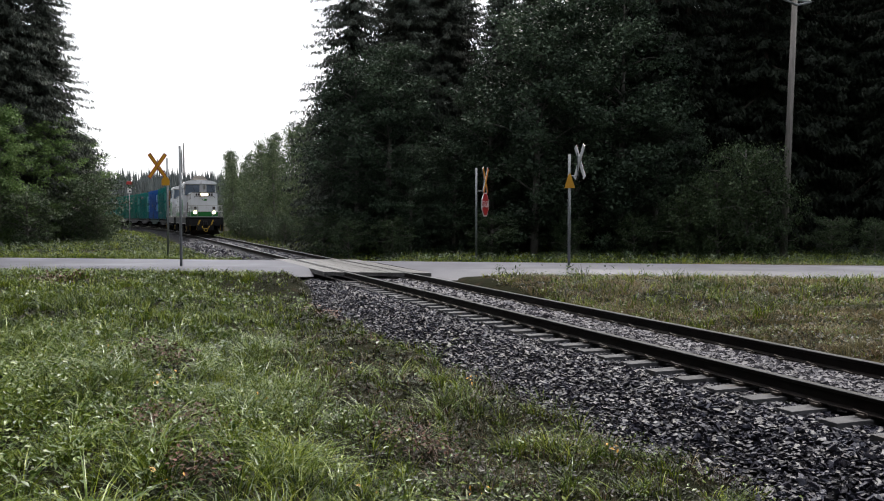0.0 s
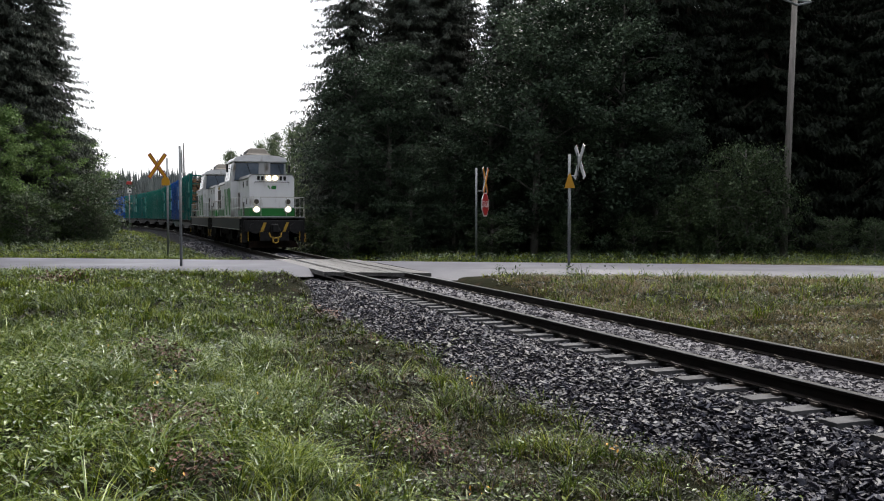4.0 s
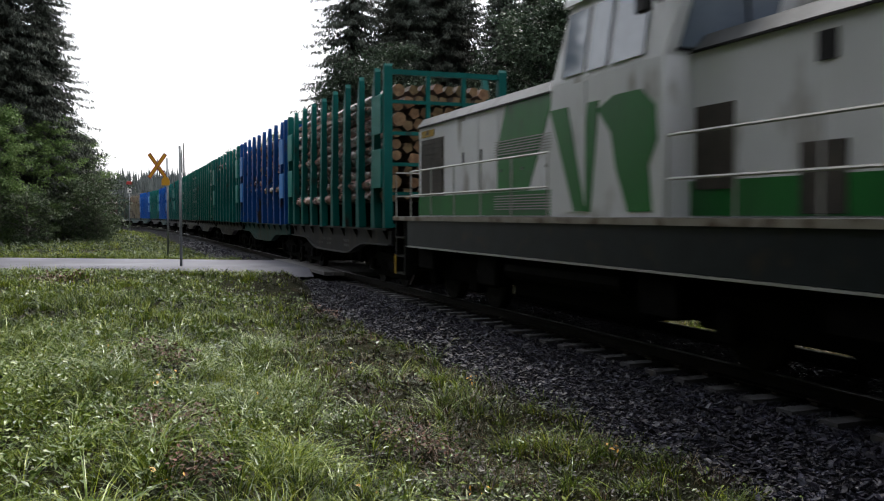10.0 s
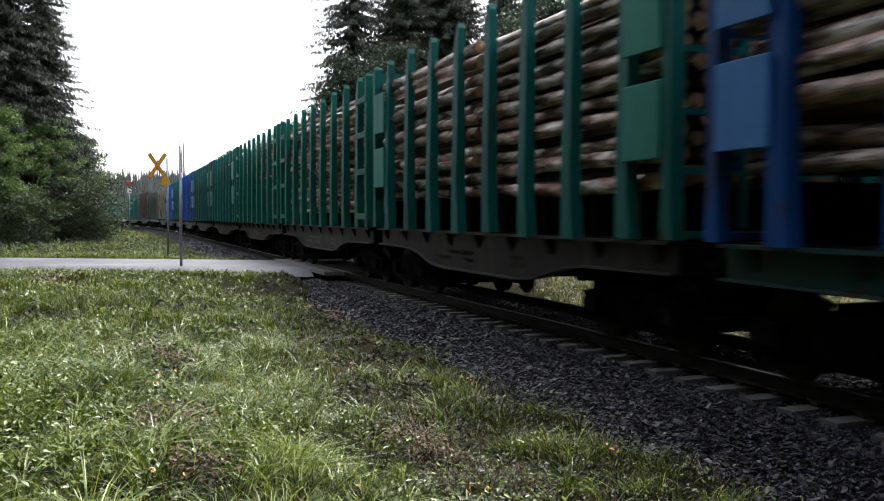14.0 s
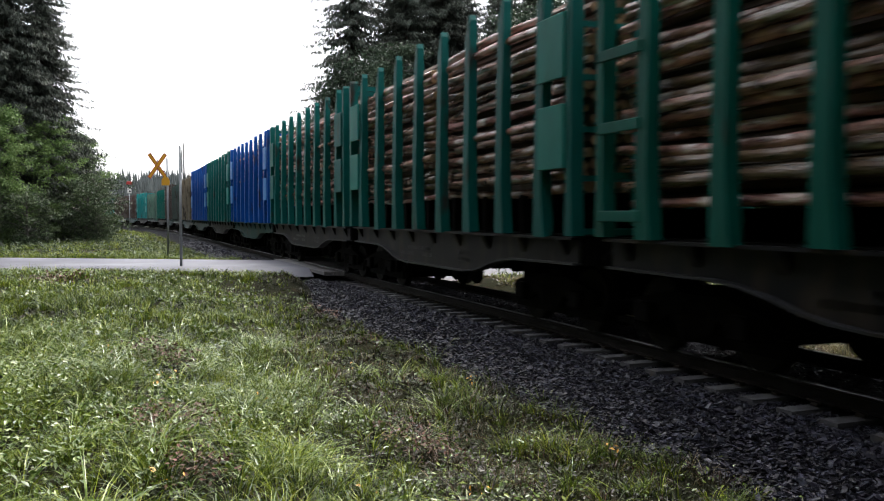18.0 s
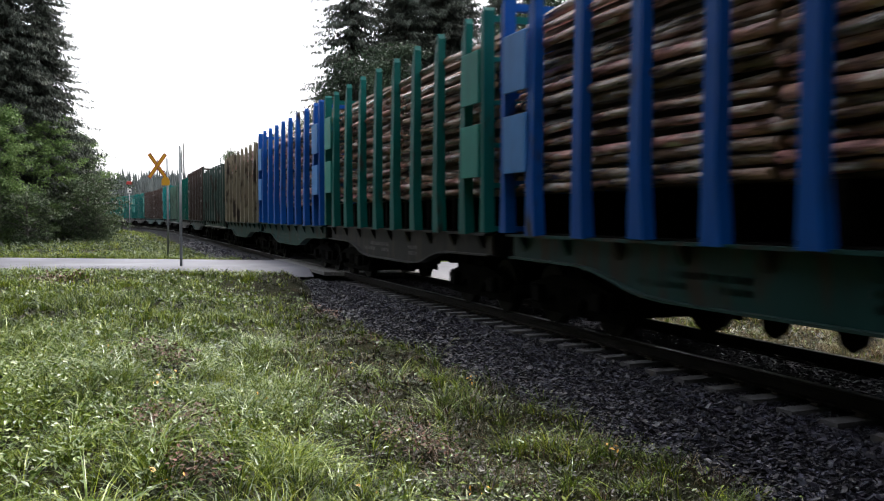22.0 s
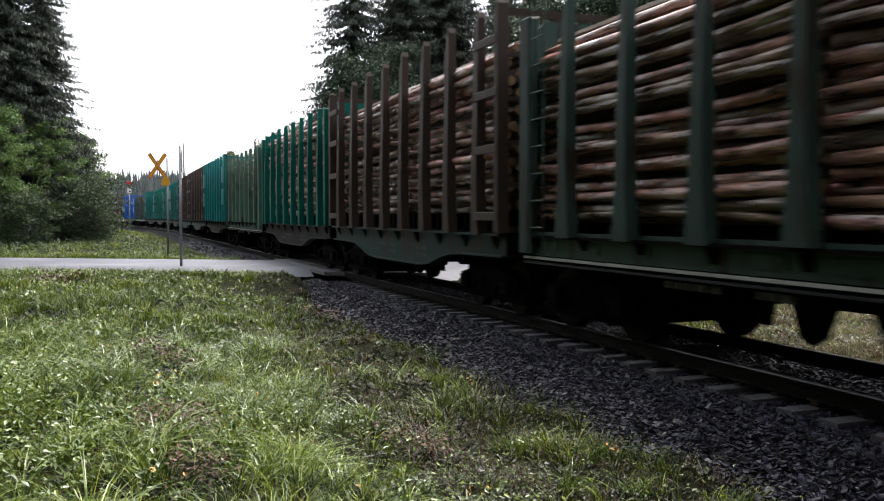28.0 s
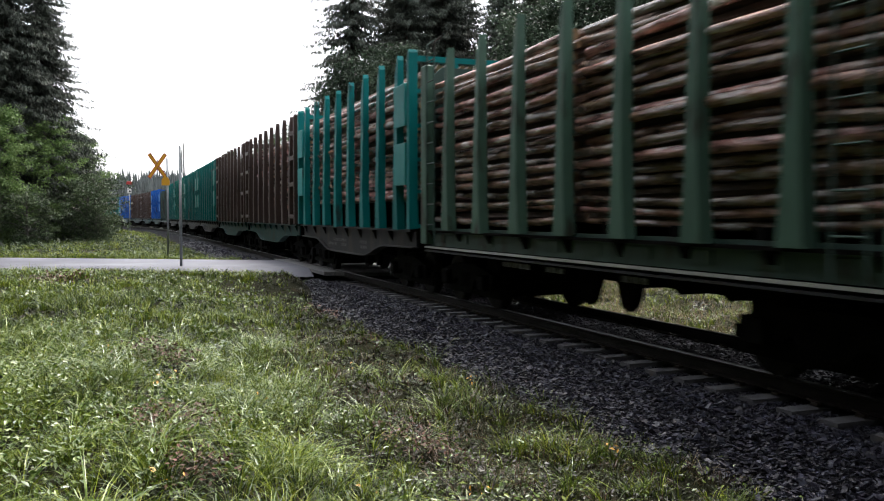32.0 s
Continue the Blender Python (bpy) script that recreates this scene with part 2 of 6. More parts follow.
def prism(bm, pts, axis, a0, a1):
    """A polygon given in two axes, extruded along the third from a0 to a1."""
    def put(p, a):
        v = list(p)
        v.insert(axis, a)
        return bm.verts.new(v)
    lo, hi = [put(p, a0) for p in pts], [put(p, a1) for p in pts]
    n = len(pts)
    bm.faces.new(lo)
    bm.faces.new(hi[::-1])
    for i in range(n):
        bm.faces.new((lo[(i + 1) % n], lo[i], hi[i], hi[(i + 1) % n]))


def tube(bm, path, r, n=6, r1=None, caps=True):
    path = [Vector(p) for p in path]
    r1 = r if r1 is None else r1
    rings = []
    for i, p in enumerate(path):
        d = (path[min(i + 1, len(path) - 1)] - path[max(i - 1, 0)]).normalized()
        s = d.orthogonal().normalized() if i == 0 else (s - d * s.dot(d)).normalized()
        u, rr = d.cross(s), r + (r1 - r) * i / (len(path) - 1)
        rings.append([bm.verts.new(p + (s * math.cos(k * math.tau / n) + u * math.sin(k * math.tau / n)) * rr) for k in range(n)])
    for a, b in zip(rings, rings[1:]):
        for k in range(n):
            bm.faces.new((a[k], a[(k + 1) % n], b[(k + 1) % n], b[k]))
    if caps:
        bm.faces.new(rings[0][::-1])
        bm.faces.new(rings[-1])


def to_mesh(name, bm, material, smooth=False):
    me = bpy.data.meshes.new(name)
    bmesh.ops.recalc_face_normals(bm, faces=bm.faces[:])
    bm.to_mesh(me)
    bm.free()
    me.materials.append(material)
    if smooth:
        me.polygons.foreach_set("use_smooth", [True] * len(me.polygons))
    return me


def np_mesh(name, verts, faces, material, smooth=False):
    """A mesh from arrays; all faces have the same number of corners."""
    me = bpy.data.meshes.new(name)
    k = faces.shape[1]
    me.vertices.add(len(verts))
    me.vertices.foreach_set("co", np.ascontiguousarray(verts, np.float32).ravel())
    me.loops.add(faces.size)
    me.loops.foreach_set("vertex_index", np.ascontiguousarray(faces, np.int32).ravel())
    me.polygons.add(len(faces))
    me.polygons.foreach_set("loop_start", np.arange(0, faces.size, k, dtype=np.int32))
    me.polygons.foreach_set("use_smooth", np.full(len(faces), smooth))
    me.materials.append(material)
    me.update(calc_edges=True)
    return me


CACHE = {}


def cached(key, make):
    if key not in CACHE:
        CACHE[key] = make()
    return CACHE[key]


def part(name, data, parent, label="", m=None):
    """One mesh object under a thing or a part."""
    ob = new(name, data)
    ob.parent = parent
    if m is not None:
        ob.matrix_basis = m
    return tagged(ob, label) if label else ob


def shape(draw, name, material, smooth=False):
    bm = bmesh.new()
    draw(bm)
    return to_mesh(name, bm, M[material], smooth)


# ---- plan: the track runs along y, its rail tops are z = 0 ----
CURVE_Y, CURVE_R = 105.0, 450.0


BEAR_Y, BEAR, FALL = 15.0, 0.0065, 0.0016


def track_at(s):
    """Pose on the track's centre line, s metres along it: straight, a slight bearing to the right with a gentle fall, then a left curve."""
    e = min(max(0.0, s - BEAR_Y), CURVE_Y - BEAR_Y)
    z = -FALL * min(max(0.0, s - BEAR_Y), 150)
    if s <= CURVE_Y:
        return pose(BEAR * e, s, z, 0, 0, -math.degrees(BEAR) if e else 0)
    f = (s - CURVE_Y) / CURVE_R
    return pose(BEAR * e - CURVE_R * (1 - math.cos(f)), CURVE_Y + CURVE_R * math.sin(f), z, 0, 0, math.degrees(f) - math.degrees(BEAR) * max(0, 1 - f * 20))


def plot(a, b):
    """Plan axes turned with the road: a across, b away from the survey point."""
    t = radians(20.85)
    return -7.5 + a * math.cos(t) + b * math.sin(t), -a * math.sin(t) + b * math.cos(t)


def smooth01(v):
    v = np.clip(v, 0, 1)
    return v * v * (3 - 2 * v)


def track_x(y):
    f = np.clip((y - CURVE_Y) / CURVE_R, 0, 0.9)
    return BEAR * np.clip(y - BEAR_Y, 0, CURVE_Y - BEAR_Y) - CURVE_R * (1 - np.sqrt(1 - f * f))


def road_mid(x):
    return 29.3 - 0.594 * x


ROAD_HALF = 3.55


def near_edge(x):
    """Half width of the road on its near side: grown over before the deck, narrower past it."""
    x = np.asarray(x, float)
    return ROAD_HALF - 1.75 * smooth01((x - 1.6) / 3.0) - 1.0 * smooth01((x + 7.0) / 3.5) * (x < -1.2)


def ground_z(x, y):
    x, y = np.asarray(x, float), np.asarray(y, float)
    lat = x - track_x(y)
    z = np.interp(lat, [-60, -14, -9, -7, -5.4, -4.2, -3.2, -2.6, 2.6, 3.4, 5, 8, 60],
                  [-0.15, -0.10, 0.02, 0.0, -0.32, -0.58, -0.6, -0.66, -0.66, -0.58, -0.42, -0.34, -0.3])
    z = z + 0.09 * np.sin(x * 2.1 + 0.7 * np.sin(1.3 * y)) * np.sin(1.6 * y + 0.5) * (np.abs(lat) > 2.9) + 0.05 * np.sin(x * 0.9 + 1.3 * np.sin(y * 0.5)) * np.cos(y * 0.7 + 0.4 * x) + 0.02 * np.sin(2.3 * x + 1.1 * y)
    d = np.abs(y - road_mid(x)) * 0.86
    w = 1 - smooth01((d - 3.6) / 5.0)
    w = w * smooth01((np.abs(lat) - 1.45 - 0.6 * smooth01((d - 3.6) / 3.5)) / 1.1)
    return z * (1 - w) + (-0.10) * w - 0.06 * (w > 0.999)


def draw_ground():
    xs = np.concatenate([[-3000, -1200, -500, -250], np.arange(-140, -40, 10), np.arange(-40, -16, 1.5), np.arange(-16, 20, 0.3), np.arange(20, 60, 1.5), np.arange(60, 150, 10), [250, 500, 1200, 3000]])
    ys = np.concatenate([[-3000, -1000, -300, -120, -60], np.arange(-40, -8, 2), np.arange(-8, 48, 0.3), np.arange(48, 130, 2), np.arange(130, 300, 12), [400, 700, 1500, 3000]])
    gx, gy = np.meshgrid(xs, ys)
    gz = ground_z(gx, gy)
    v = np.stack([gx, gy, gz], -1).reshape(-1, 3)
    nx, ny = len(xs), len(ys)
    i = (np.arange(ny - 1)[:, None] * nx + np.arange(nx - 1)[None]).ravel()
    f = np.stack([i, i + 1, i + nx + 1, i + nx], -1)
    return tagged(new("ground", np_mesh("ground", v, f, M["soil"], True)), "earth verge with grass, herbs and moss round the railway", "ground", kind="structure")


draw_ground()


def draw_road():
    """Asphalt on both sides of the track, with a crown and ragged edges."""
    for side, (xa, xb) in (("road", (-160, -1.44)), ("road", (1.44, 160))):
        xs = np.concatenate([np.linspace(xa, max(xa, -30), 14)[:-1] if xa < -30 else [], np.linspace(max(xa, -30), min(xb, 30), 90), np.linspace(min(xb, 30), xb, 14)[1:] if xb > 30 else []])
        us = np.linspace(-1, 1, 9)
        v = []
        for x in xs:
            for u in us:
                e = (0.12 * math.sin(x * 1.7) + 0.08 * math.sin(x * 4.1 + 2)) * (abs(u) > 0.99)
                y = road_mid(x) + (u * (float(near_edge(x)) if u < 0 else ROAD_HALF) + e * u) / 0.86
                v.append((x, y, -0.015 + 0.03 * (1 - u * u) - (0.22 if abs(u) > 0.99 else 0)))
        nx = len(us)
        i = (np.arange(len(xs) - 1)[:, None] * nx + np.arange(nx - 1)[None]).ravel()
        tagged(new(side, np_mesh("road", np.array(v), np.stack([i, i + nx, i + nx + 1, i + 1], -1), M["asphalt"], True)),
               "wet grey asphalt country road crossing the railway", "road", kind="structure")


draw_road()


# ---- track ----
def strip(name, profile, s0, s1, step, material, smooth=False):
    ss = np.arange(s0, s1 + step, step)
    v, n = [], len(profile)
    for s in ss:
        m = track_at(s)
        v += [m @ Vector((px, 0, pz)) for px, pz in profile]
    i = (np.arange(len(ss) - 1)[:, None] * n + np.arange(n)[None]).ravel()
    j = (np.arange(len(ss) - 1)[:, None] * n + (np.arange(n)[None] + 1) % n).ravel()
    return np_mesh(name, np.array(v), np.stack([i, j, j + n, i + n], -1), M[material], smooth)


BED_X, BED_Z = [0, 0.62, 0.74, 0.88, 1.3, 1.75, 2.85], [-0.185, -0.19, -0.225, -0.262, -0.262, -0.30, -0.74]
BED = list(zip(BED_X, BED_Z))
bed = tagged(new("ballast_bed", strip("ballast_bed", [(-x, z) for x, z in BED[:0:-1]] + BED, -60, 260, 2.0, "bed")),
             "bed of crushed dark grey stone under the track", "ballast", kind="structure")
RAIL = [(-0.075, -0.172), (0.075, -0.172), (0.075, -0.16), (0.012, -0.142), (0.010, -0.05), (0.034, -0.038), (0.036, -0.008), (-0.036, -0.008), (-0.034, -0.038), (-0.010, -0.05), (-0.012, -0.142), (-0.075, -0.16)]
for sx in (-0.797, 0.797):
    r = tagged(new("rail", strip("rail", [(x + sx, z) for x, z in RAIL], -60, 260, 3.0, "rail")), "rusty steel rail with a worn bright top", "rail", group="rails of the track")
    part("railhead", strip("railhead", [(sx - 0.036, -0.0075), (sx - 0.03, 0), (sx + 0.03, 0), (sx + 0.036, -0.0075)], -60, 260, 3.0, "railhead"), r, "polished running surface")


def sleeper_mesh():
    bm = bmesh.new()
    prof = [(-1.30, -0.20), (-0.45, -0.20), (-0.35, -0.235), (0.35, -0.235), (0.45, -0.20), (1.30, -0.20)]
    top = [[bm.verts.new((x, y, z)) for x, z in prof] for y in (-0.105, 0.105)]
    low = [[bm.verts.new((x * 1.01, y * 1.35, -0.40)) for x, z in prof] for y in (-1, 1)]
    for row, y in zip(low, (-0.14, 0.14)):
        for v in row:
            v.co.y = y
    for k in range(5):
        bm.faces.new((top[0][k], top[0][k + 1], top[1][k + 1], top[1][k]))
        bm.faces.new((low[0][k], low[0][k + 1], top[0][k + 1], top[0][k]))
        bm.faces.new((top[1][k], top[1][k + 1], low[1][k + 1], low[1][k]))
    for k in (0, 5):
        bm.faces.new((low[0][k], top[0][k], top[1][k], low[1][k]))
    return to_mesh("sleeper", bm, M["concrete"])


def clip_mesh():
    bm = bmesh.new()
    tube(bm, [(-0.02, -0.06, 0), (0.05, -0.06, 0.03), (0.09, -0.02, 0.045), (0.07, 0.03, 0.03), (0.0, 0.05, 0.01)], 0.011, 5)
    box(bm, -0.05, 0.03, -0.05, 0.05, -0.025, 0.0)
    return to_mesh("rail_clip", bm, M["clip"])


SL, CL = sleeper_mesh(), clip_mesh()
k = 0
s = -8.0
while s < 110:
    if not 24.6 < s < 34.6:
        sl = tagged(new("sleeper", SL), "grey concrete sleeper bedded in dark ballast", "sleeper", group="sleepers of the track")
        sl.matrix_basis = track_at(s) @ pose(0, 0, random.uniform(-0.008, 0.008), 0, 0, random.uniform(-0.6, 0.6))
        if s < 24:
            for x, rz in ((-0.90, 180), (-0.69, 0), (0.69, 180), (0.90, 0)):
                part("rail_clip", CL, sl, m=pose(x, 0, -0.165, 0, 0, rz))
    s += 0.57


# ---- level crossing deck ----
def deck():
    d = tagged(new("crossing_deck"), "weathered plank deck of the level crossing between the rails", "crossing deck", kind="structure")
    for x0, x1 in ((-1.42, -1.17), (-1.16, -0.88), (-0.70, -0.36), (-0.34, -0.01), (0.01, 0.34), (0.36, 0.70), (0.88, 1.16), (1.17, 1.42)):
        bm = bmesh.new()
        pts = []
        for x, e in ((x0, -1), (x1, -1), (x1, 1), (x0, 1)):
            pts.append((x, road_mid(x) + e * (ROAD_HALF + 0.02 + random.uniform(0, 0.08)) / 0.86))
        prism(bm, pts, 2, -0.11, -0.004 + random.uniform(-0.004, 0.004))
        part("plank", to_mesh("plank", bm, M["plank"]), d)


deck()


# ---- wagons: local y runs to the rear, z from the rail top ----
FLOOR, TOP = 1.42, 5.15


def sill_profile(L, deep):
    """Lower edge of a side sill from the rear end to the front: a fish belly, or a straight channel."""
    h = L / 2 - 0.42
    if not deep:
        return [(h, 1.0), (-h, 1.0)]
    half = [(h, 1.04), (3.75, 1.02), (3.35, 0.985), (2.9, 0.90), (2.45, 0.79), (2.1, 0.735), (1.6, 0.705)]
    return half + [(-y, z) for y, z in half[::-1]]


def sill_mesh(L, mat, deep):
    h = L / 2 - 0.42
    bm = bmesh.new()
    low = sill_profile(L, deep)
    for sx in (-1, 1):
        prism(bm, [(-h, FLOOR - 0.06), (h, FLOOR - 0.06)] + low, 0, sx * 1.32 - 0.02, sx * 1.32 + 0.02)
        box(bm, sx * 1.36 - 0.12, sx * 1.36 + 0.12, -h, h, FLOOR - 0.06, FLOOR - 0.02)
    for k in range(9):
        y = -h + 0.4 + k * (2 * h - 0.8) / 8
        for sx in (-1, 1):
            prism(bm, [(sx * 1.34, 1.12), (sx * 1.34, FLOOR - 0.06), (sx * 1.46, FLOOR - 0.06)], 1, y - 0.07, y + 0.07)
    return to_mesh("side_sill", bm, M[mat])


def sill_flange_mesh(L, deep, mat):
    """The bottom flange that follows the sill's lower edge."""
    bm = bmesh.new()
    low = sill_profile(L, deep)
    for (ya, za), (yb, zb) in zip(low, low[1:]):
        prism(bm, [(ya, za - 0.032), (yb, zb - 0.032), (yb, zb - 0.001), (ya, za - 0.001)], 0, -0.11, 0.11)
    return to_mesh("sill_flange", bm, M[mat])


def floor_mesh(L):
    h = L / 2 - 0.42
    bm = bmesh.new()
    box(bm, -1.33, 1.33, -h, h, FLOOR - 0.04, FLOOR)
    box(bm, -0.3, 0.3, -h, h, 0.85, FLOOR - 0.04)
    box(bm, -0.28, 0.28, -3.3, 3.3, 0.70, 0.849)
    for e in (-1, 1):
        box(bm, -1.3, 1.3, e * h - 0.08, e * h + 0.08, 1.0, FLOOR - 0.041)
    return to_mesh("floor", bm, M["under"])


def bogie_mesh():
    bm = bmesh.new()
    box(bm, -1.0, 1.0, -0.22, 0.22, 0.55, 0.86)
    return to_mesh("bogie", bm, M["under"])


def beam_mesh(z0, z1):
    return shape(lambda bm: box(bm, -0.97, 0.97, -0.05, 0.05, z0, z1), "brake_beam", "under")


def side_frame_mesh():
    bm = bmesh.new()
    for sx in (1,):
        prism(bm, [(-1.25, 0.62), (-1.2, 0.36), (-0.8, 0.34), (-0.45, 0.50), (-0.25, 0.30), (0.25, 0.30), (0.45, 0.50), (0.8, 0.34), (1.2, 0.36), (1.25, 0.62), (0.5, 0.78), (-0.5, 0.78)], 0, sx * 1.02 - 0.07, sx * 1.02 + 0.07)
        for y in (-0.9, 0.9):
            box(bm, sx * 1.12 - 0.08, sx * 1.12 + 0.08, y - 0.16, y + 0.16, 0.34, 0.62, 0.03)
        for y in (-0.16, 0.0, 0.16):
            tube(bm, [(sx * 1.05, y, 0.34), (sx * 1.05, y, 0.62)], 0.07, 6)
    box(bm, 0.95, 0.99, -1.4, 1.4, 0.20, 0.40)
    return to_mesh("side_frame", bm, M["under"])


def wheelset_mesh(r=0.46):
    """Axle and two flanged wheels, turned as one piece about the x axis."""
    half = [(1.05, 0.0), (1.05, 0.075), (0.92, 0.075), (0.92, 0.12), (0.865, 0.13), (0.86, 0.30), (0.875, 0.37), (0.875, r), (0.76, r), (0.755, r + 0.028), (0.725, r + 0.028), (0.725, 0.36), (0.765, 0.30), (0.77, 0.13), (0.70, 0.11), (0.68, 0.085)]
    prof = [(-x, q) for x, q in half] + half[::-1]
    n = 20
    v = np.array([(x, q * math.cos(k * math.tau / n), q * math.sin(k * math.tau / n)) for x, q in prof for k in range(n)])
    i = (np.arange(len(prof) - 1)[:, None] * n + np.arange(n)[None]).ravel()
    j = (np.arange(len(prof) - 1)[:, None] * n + (np.arange(n)[None] + 1) % n).ravel()
    return np_mesh("wheelset", v, np.stack([i, j, j + n, i + n], -1), M["wheel"])


def buffer_mesh():
    bm = bmesh.new()
    tube(bm, [(0, 0.55, 0), (0, 0.18, 0)], 0.10, 10)
    tube(bm, [(0, 0.20, 0), (0, 0.03, 0)], 0.075, 10)
    tube(bm, [(0, 0.05, 0), (0, 0.0, 0)], 0.23, 14)
    return to_mesh("buffer", bm, M["under"])


def hook_mesh():
    bm = bmesh.new()
    box(bm, -0.05, 0.05, 0.1, 0.6, -0.06, 0.06)
    tube(bm, [(0, 0.15, 0.05), (0, 0.02, 0.08), (0, -0.02, 0.0), (0, 0.06, -0.10), (0, 0.04, -0.35), (0.05, 0.0, -0.42)], 0.03, 6)
    return to_mesh("coupling", bm, M["under"])


def stake_mesh(mat, w, thin, tall):
    """An upright with a gusset at its foot and a slanted tip."""
    bm = bmesh.new()
    z0, z1 = FLOOR - 0.02, tall
    if thin:
        prism(bm, [(-w * 1.9, z0), (w * 1.9, z0), (w * 1.25, z0 + 0.7), (w, z0 + 1.6), (w * 0.9, z1 - 0.35), (-w * 0.6, z1), (-w, z0 + 1.6), (-w * 1.25, z0 + 0.7)], 0, -0.10, 0.08)
    else:
        prism(bm, [(-w * 1.75, z0), (w * 1.15, z0), (w * 1.05, z0 + 0.55), (w, z0 + 1.0), (w, z1 - 0.36), (-w * 0.55, z1 + 0.08), (-w, z1 - 0.02), (-w, z0 + 0.95), (-w * 1.2, z0 + 0.55)], 0, -0.10, 0.085)
    # taper towards the tip
    for v in bm.verts:
        if v.co.z > z1 - 0.5:
            v.co.x = v.co.x * 0.75 + 0.02
    return to_mesh("stake", bm, M[mat])


def rod_mesh(mat, tall):
    """The slim bent rod at the head of an old stake."""
    return shape(lambda bm: tube(bm, [(0, 0.02, tall - 0.35), (0, -0.03, tall - 0.1), (-0.05, -0.42, tall + 0.36)], 0.022, 5, 0.014), "stake_rod", mat)


def end_frame(mat):
    """Cross frame that closes the end of a load."""
    bm = bmesh.new()
    for z in (FLOOR + 0.02, 2.18, 2.86, 3.58, 4.31):
        box(bm, -1.42, 1.42, -0.05, 0.03, z, z + 0.08)
    box(bm, -1.5, 1.5, -0.05, 0.05, TOP - 0.18, TOP - 0.06)
    for x in (-0.45, 0.45):
        box(bm, x - 0.05, x + 0.05, -0.04, 0.04, FLOOR + 0.14, TOP - 0.18)
    return to_mesh("end_frame", bm, M[mat])


def plate_mesh(mat, y0, y1, z0, z1):
    bm = bmesh.new()
    box(bm, -0.025, 0.025, y0, y1, z0, z1, 0.008)
    return to_mesh("side_plate", bm, M[mat])


def ladder_mesh(mat):
    bm = bmesh.new()
    for y in (-0.2, 0.2):
        tube(bm, [(0, y, FLOOR - 0.3), (0, y, TOP - 0.1), (0.15, y, TOP + 0.02)], 0.018, 5)
    for k in range(9):
        z = FLOOR + 0.1 + k * 0.4
        tube(bm, [(0, -0.2, z), (0, 0.2, z)], 0.013, 5)
    return to_mesh("ladder", bm, M[mat])


def wall_mesh(mat, top):
    """A ribbed end wall with chamfered shoulders."""
    bm = bmesh.new()
    prism(bm, [(-1.38, FLOOR), (1.38, FLOOR), (1.38, top - 0.3), (1.05, top), (-1.05, top), (-1.38, top - 0.3)], 1, -0.03, 0.03)
    return to_mesh("end_wall", bm, M[mat])


def board_mesh(L, mat):
    """Low side boards along a flat wagon."""
    h = L / 2 - 0.6
    bm = bmesh.new()
    for sx in (-1, 1):
        box(bm, sx * 1.34 - 0.025, sx * 1.34 + 0.025, -h, h, FLOOR - 0.33, FLOOR + 0.03)
        for k in range(10):
            y = -h + 0.5 + k * (2 * h - 1) / 9
            box(bm, sx * 1.375 - 0.012, sx * 1.375 + 0.012, y - 0.3, y + 0.3, FLOOR - 0.25, FLOOR - 0.1)
    return to_mesh("side_board", bm, M[mat])


def lettering_mesh(seed):
    bm = bmesh.new()
    rnd = random.Random(seed)
    for row in range(2):
        y = 0.0
        for c in range(rnd.randint(3, 6)):
            w = rnd.uniform(0.06, 0.2)
            box(bm, -0.004, 0.004, y, y + w, 0.98 - row * 0.13, 1.06 - row * 0.13)
            y += w + 0.05
    return to_mesh("lettering", bm, M["stencil"])


def log_mesh(length, r, seed, mat="log"):
    rnd = random.Random(seed)
    bm = bmesh.new()
    bx, bz = rnd.uniform(-0.06, 0.06), rnd.uniform(-0.11, 0.11)
    r = r * rnd.uniform(0.78, 1.12)
    path = [(bx * math.sin(math.pi * k / 6) + rnd.uniform(-0.012, 0.012), length * (k / 6 - 0.5), bz * math.sin(math.pi * k / 6) + rnd.uniform(-0.014, 0.014)) for k in range(7)]
    tube(bm, path, r * 1.08, 9, r * rnd.uniform(0.72, 0.9))
    me = to_mesh("log", bm, M[mat], True)
    me.materials.append(M["butt"])
    for p in me.polygons:
        if len(p.vertices) > 4:
            p.material_index, p.use_smooth = 1, False
    return me


def bulk_mesh(L, r, bundles, seed, top, base):
    """The inside of a load: logs packed in rows, all but the outer face next to the near stakes."""
    rnd = random.Random(seed)
    bm = bmesh.new()
    span = (L - 1.05) / bundles
    for b in range(bundles):
        yc = -(L - 1.05) / 2 + span * (b + 0.5)
        z, row = FLOOR + base + r, 0
        while z < top + (0.25 if row % 2 else 0):
            x = -1.18 + (r if row % 2 else 0) + 2 * r
            while x < 1.2:
                rr = r * rnd.uniform(0.8, 1.1)
                dy = rnd.uniform(-0.07, 0.07)
                crown = 0.12 * (1 - (x / 1.2) ** 2) * (z / top)
                tube(bm, [(x, yc - span / 2 + 0.05 + dy, z + crown + rnd.uniform(-0.02, 0.02)), (x + rnd.uniform(-0.03, 0.03), yc + span / 2 - 0.05 + dy, z + crown + rnd.uniform(-0.02, 0.02))], rr, 5, rr * rnd.uniform(0.75, 1))
                x += 2 * r
            z += 1.78 * r
            row += 1
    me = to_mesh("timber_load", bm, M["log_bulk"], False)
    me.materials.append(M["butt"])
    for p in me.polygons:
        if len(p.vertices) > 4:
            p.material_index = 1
    return me


